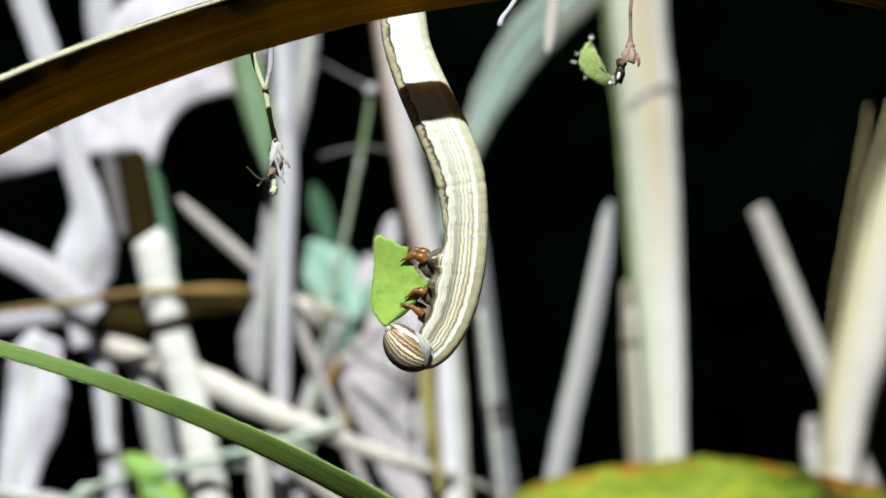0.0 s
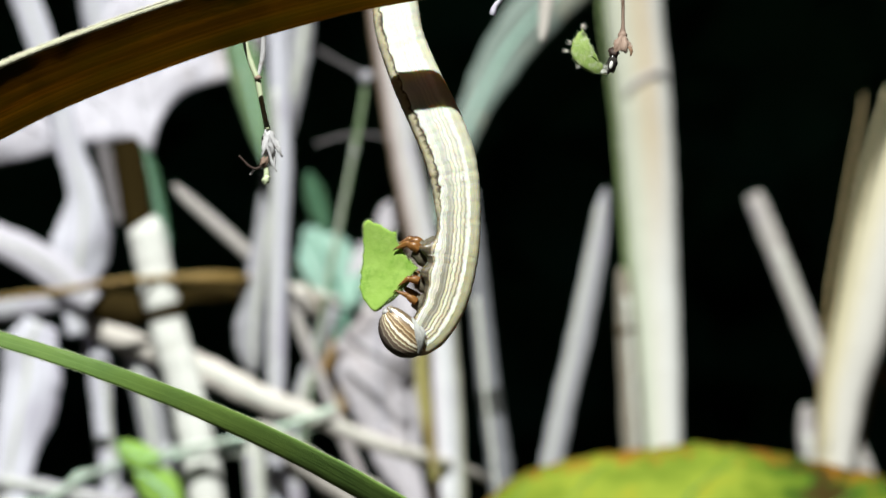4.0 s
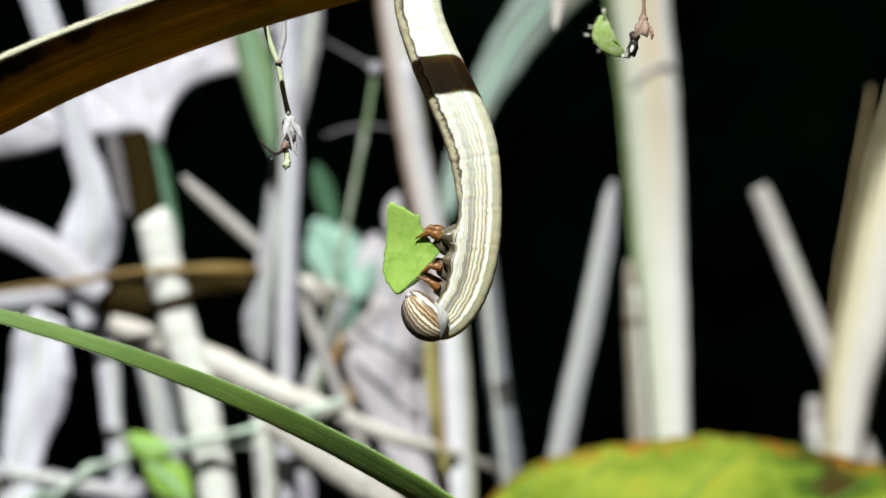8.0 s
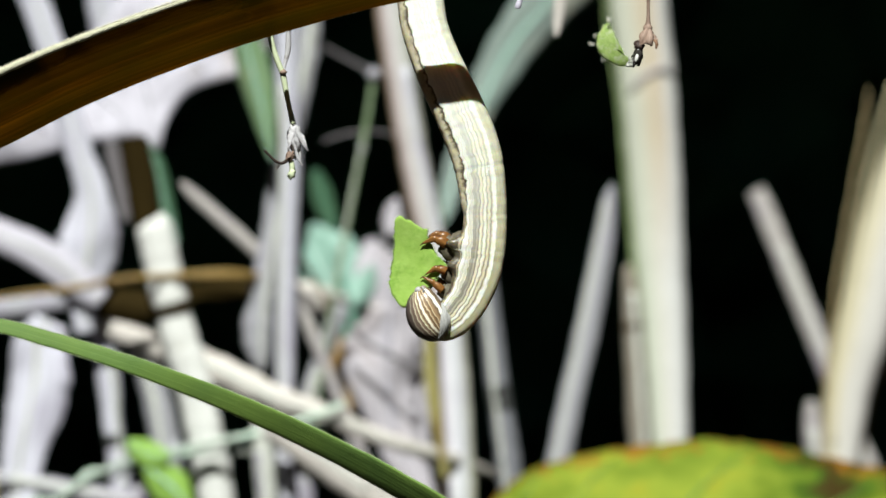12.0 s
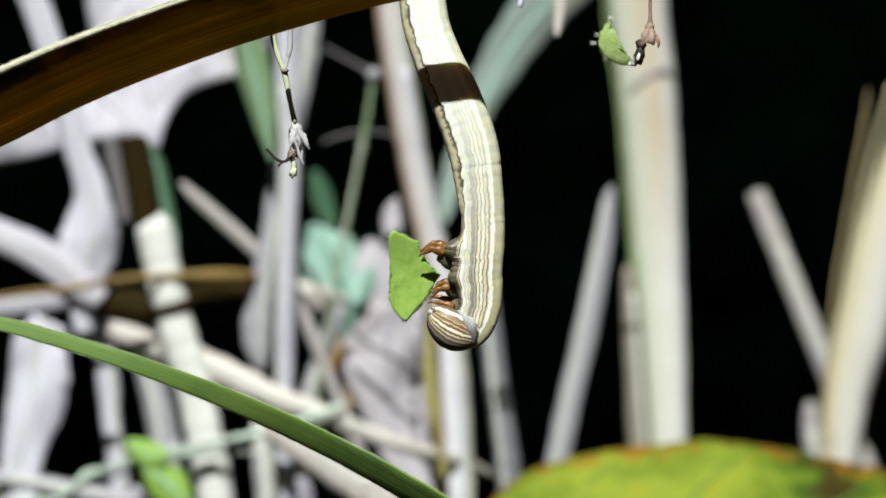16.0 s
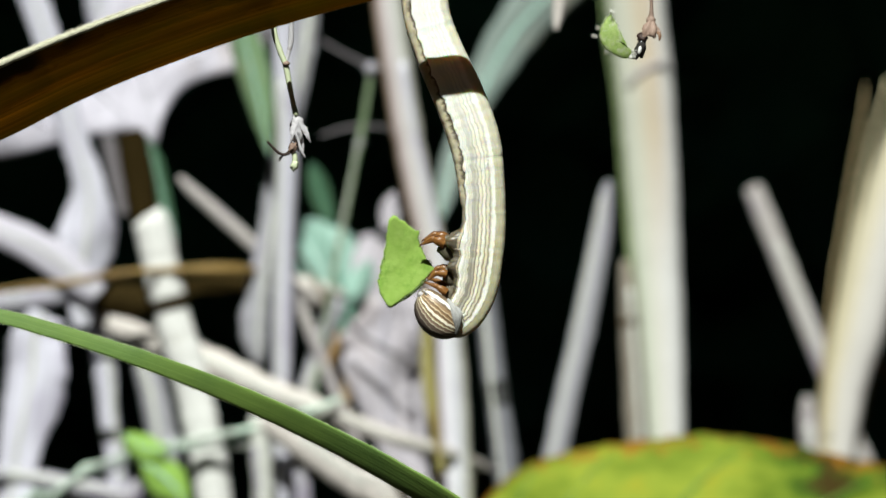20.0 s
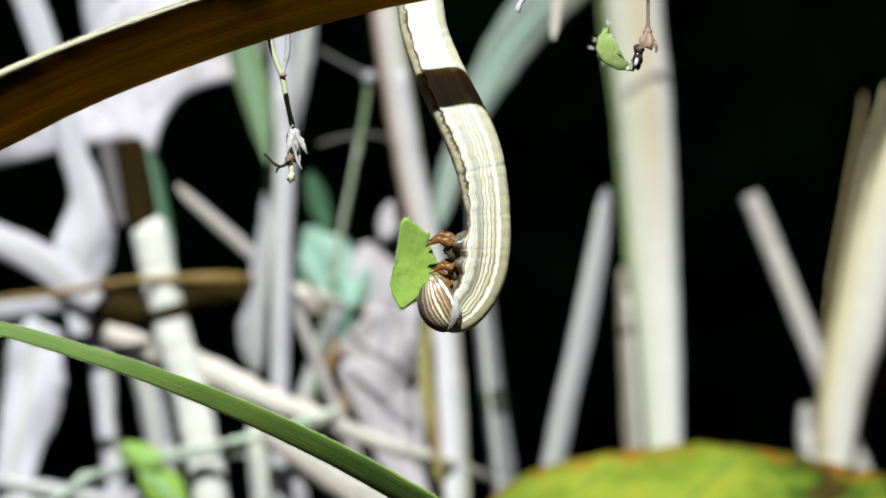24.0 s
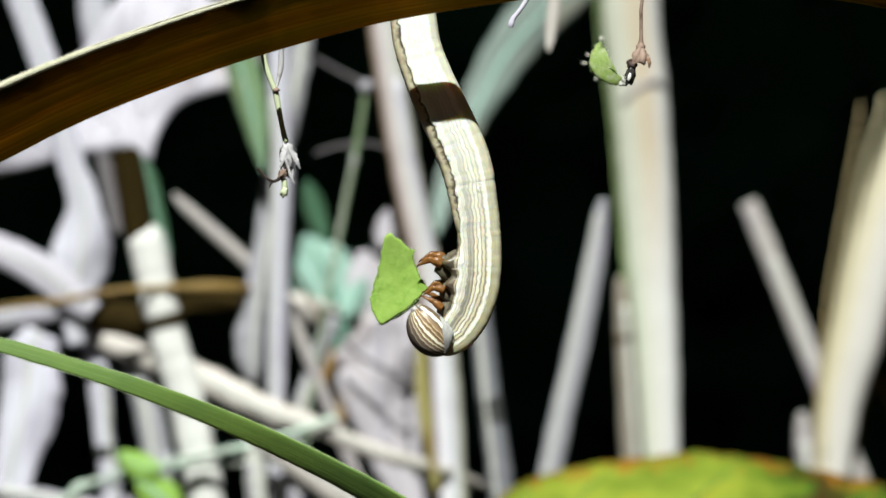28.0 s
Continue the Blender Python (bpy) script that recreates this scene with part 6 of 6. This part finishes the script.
# ---- movement ----
# shifts of the body at its middle and low down: seconds, right and up in millimetres
BODY_MID = [(0, 0.00, 0.00), (6, 0.00, 0.00), (11, 0.00, 0.00), (12.5, -0.05, -0.05), (14.5, -0.53, -0.21), (16, -0.48, -0.11), (18, -0.58, -0.11), (20, -0.42, -0.05), (21.5, -0.37, 0.00), (23.5, 0.16, 0.21), (24, 0.21, 0.16), (25, 0.05, 0.11), (26, -0.21, 0.05), (28, -0.16, 0.21)]
BODY_LOW = [(0, -0.16, 0.00), (3, -0.16, 0.00), (6, 0.00, 0.16), (7, 0.16, -0.21), (8, 0.00, -0.32), (9, -0.16, 0.11), (11, 0.00, 0.00), (12, 0.00, -0.05), (12.5, 0.05, -0.37), (14.5, -0.48, -0.64), (16, -0.21, -0.64), (18, -0.58, -0.64), (19, -0.37, -0.79), (20, -0.32, -0.69), (21, -0.21, -0.69), (21.5, -0.37, -0.48)] + \
    [(23.5, 0.64, 0.21), (24, 0.64, 0.42), (25, 0.32, 0.11), (26, 0.00, 0.16), (27, 0.05, -0.11), (28, 0.48, 0.05)]
# the head's centre (x, z in millimetres) and the dip of its long axis in degrees
HEAD = [(0, -1.48, 152.48, 35), (0.5, -1.54, 152.69, 35), (1, -1.48, 152.32, 36), (1.5, -1.48, 152.59, 39), (2, -1.54, 153.06, 42), (2.5, -1.43, 152.69, 39), (3, -1.59, 152.64, 38), (3.5, -1.43, 152.75, 40), (5.5, -1.16, 153.06, 44), (6, -1.38, 153.33, 45), (6.5, -1.06, 153.01, 42), (7, -0.11, 152.53, 30), (7.5, -0.69, 152.64, 36), (8, -1.11, 152.90, 42), (8.5, -1.06, 152.90, 42), (9, -1.75, 153.86, 48)] + \
    [(9.5, -1.38, 153.33, 45), (10, -1.22, 153.65, 46), (10.5, -1.48, 153.86, 48), (11, -1.38, 153.65, 48), (11.5, -1.32, 154.12, 57), (12, -1.32, 153.96, 58), (12.5, -0.85, 153.54, 50), (14.5, -0.05, 152.43, 15), (15, 0.26, 152.43, 20), (15.5, 0.64, 152.48, 22), (16, 0.85, 152.64, 25), (16.5, 0.58, 152.75, 25), (17, 0.32, 152.75, 23), (17.5, 0.42, 152.85, 25), (18, 0.58, 153.12, 28), (18.5, 0.37, 152.96, 29)] + \
    [(19, 0.21, 152.90, 30), (19.5, 0.05, 152.90, 33), (20, -0.58, 153.22, 38), (20.5, 0.05, 153.22, 39), (21, 0.05, 153.22, 40), (21.5, -0.42, 153.70, 46), (23.5, 0.00, 154.97, 58), (24, -0.16, 155.18, 62), (24.5, 0.00, 154.76, 62), (25, 0.11, 154.49, 62), (25.5, 0.05, 154.70, 60), (26, -0.21, 153.70, 40), (26.5, -0.16, 153.59, 44), (27, -0.48, 153.96, 50), (27.5, -0.53, 154.33, 51), (28, -0.42, 154.12, 45)]
# the leaf scrap's middle and its turn
LEAF = [(0, -3.92, 158.78, -2.2), (0.5, -4.16, 158.97, -3.4), (1, -4.13, 158.94, -4.9), (1.5, -4.10, 159.23, -3.3), (2, -3.97, 159.31, -7.7), (2.5, -4.18, 159.07, -5.0), (3, -4.21, 159.02, -2.3), (5.5, -4.08, 159.44, -2.9), (6, -3.84, 159.47, -5.0), (6.5, -3.95, 159.07, -4.1), (7, -4.00, 158.15, -9.6), (7.5, -4.13, 158.28, -7.7), (8, -4.00, 159.29, -1.5), (8.5, -4.21, 158.99, -3.7), (9, -3.81, 160.42, 7.6), (9.5, -4.24, 159.71, 3.9)] + \
    [(10, -4.37, 159.63, 2.8), (10.5, -4.21, 159.66, 3.6), (11, -4.00, 158.99, 0.0), (11.5, -3.92, 159.23, -0.5), (12, -3.84, 158.94, -0.0), (12.5, -4.05, 158.49, 0.0), (14.5, -4.55, 157.91, -3.5), (15, -4.58, 157.67, -0.8), (15.5, -4.53, 157.48, -3.8), (16, -4.34, 157.48, -6.3), (16.5, -4.45, 157.41, -5.5), (17, -4.66, 157.46, -4.8), (17.5, -4.74, 157.48, -4.5), (18, -4.74, 157.59, -3.1), (18.5, -4.69, 157.51, -5.3), (19, -4.58, 157.67, -5.9)] + \
    [(19.5, -4.77, 157.78, -1.3), (20, -5.08, 158.20, 4.7), (20.5, -4.77, 157.72, -2.0), (21, -4.50, 157.48, -4.9), (21.5, -4.34, 157.93, -3.5), (23.5, -3.63, 158.38, 1.3), (24, -3.68, 159.10, 5.0), (24.5, -3.57, 157.96, 4.3), (25, -3.36, 158.04, 2.1), (25.5, -3.73, 157.86, 2.1), (26, -4.34, 157.83, 3.2), (26.5, -4.47, 158.23, 6.6), (27, -4.63, 158.76, 9.8), (27.5, -4.79, 159.42, 12.9), (28, -4.71, 159.05, 7.7)]
NECK = (Vector((0.85, 0, -0.74)), 48.0)


def at_time(rows, t, column):
    return float(np.interp(t, [r[0] for r in rows], [r[column] for r in rows]))


def motions():
    times = [r[0] for r in HEAD]
    head_home = Vector((at_time(HEAD, 11, 1), 0, at_time(HEAD, 11, 2)))
    knots = [0.0, S_STILL, S_MID, S_LOW, TOTAL]

    def shift(s, t):
        dip = at_time(HEAD, t, 3)
        neck = Matrix.Rotation(radians(dip - NECK[1]), 3, "Y") @ NECK[0] - NECK[0]
        hx, hz = at_time(HEAD, t, 1) - head_home.x + neck.x, at_time(HEAD, t, 2) - head_home.z + neck.z
        xs = [0, 0, at_time(BODY_MID, t, 1), at_time(BODY_LOW, t, 1), hx]
        zs = [0, 0, at_time(BODY_MID, t, 2), at_time(BODY_LOW, t, 2), hz]
        return Vector((np.interp(s, knots, xs), 0, np.interp(s, knots, zs)))

    def dip_of(v):
        return math.degrees(math.atan2(-v.z, v.x))

    for seg, s, mid in pieces:
        if s < S_STILL - 2.0:
            continue
        rows = []
        for t in times:
            a, b = max(0.0, s - 1.9), min(TOTAL, s + 1.9)
            still = spine_at(b) - spine_at(a)
            bent = still + shift(b, t) - shift(a, t)
            p = (mid - TOP + shift(s, t)) * MM
            rows.append((t, pose(p.x, 0, p.z, 0, dip_of(bent) - dip_of(still), 0)))
        walk(seg, rows)
    walk(head, [(t, pose((x - TOP.x) * MM, -0.0005, (z - TOP.z) * MM, 0, dip, 0)) for t, x, z, dip in HEAD])
    # the green stem nods a little about its root
    root = stem.location.copy()
    walk(stem, [(t, pose(*root, 0, nod, 0)) for t, nod in ((0, -0.17), (3, -0.17), (6, 0), (28, 0))])
    # the scrap swings round its upright axis as it is fed through the legs
    turned = [(0, 0), (12.5, 0), (14.5, 26), (17, 26), (20, 18), (23.5, 24), (25, 28), (25.5, 20), (26, 4), (26.8, 4), (28, 16)]
    walk(scrap, [(t, pose(x * MM, 0, z * MM, 0, turn, float(np.interp(t, *zip(*turned))))) for t, x, z, turn in LEAF])


motions()
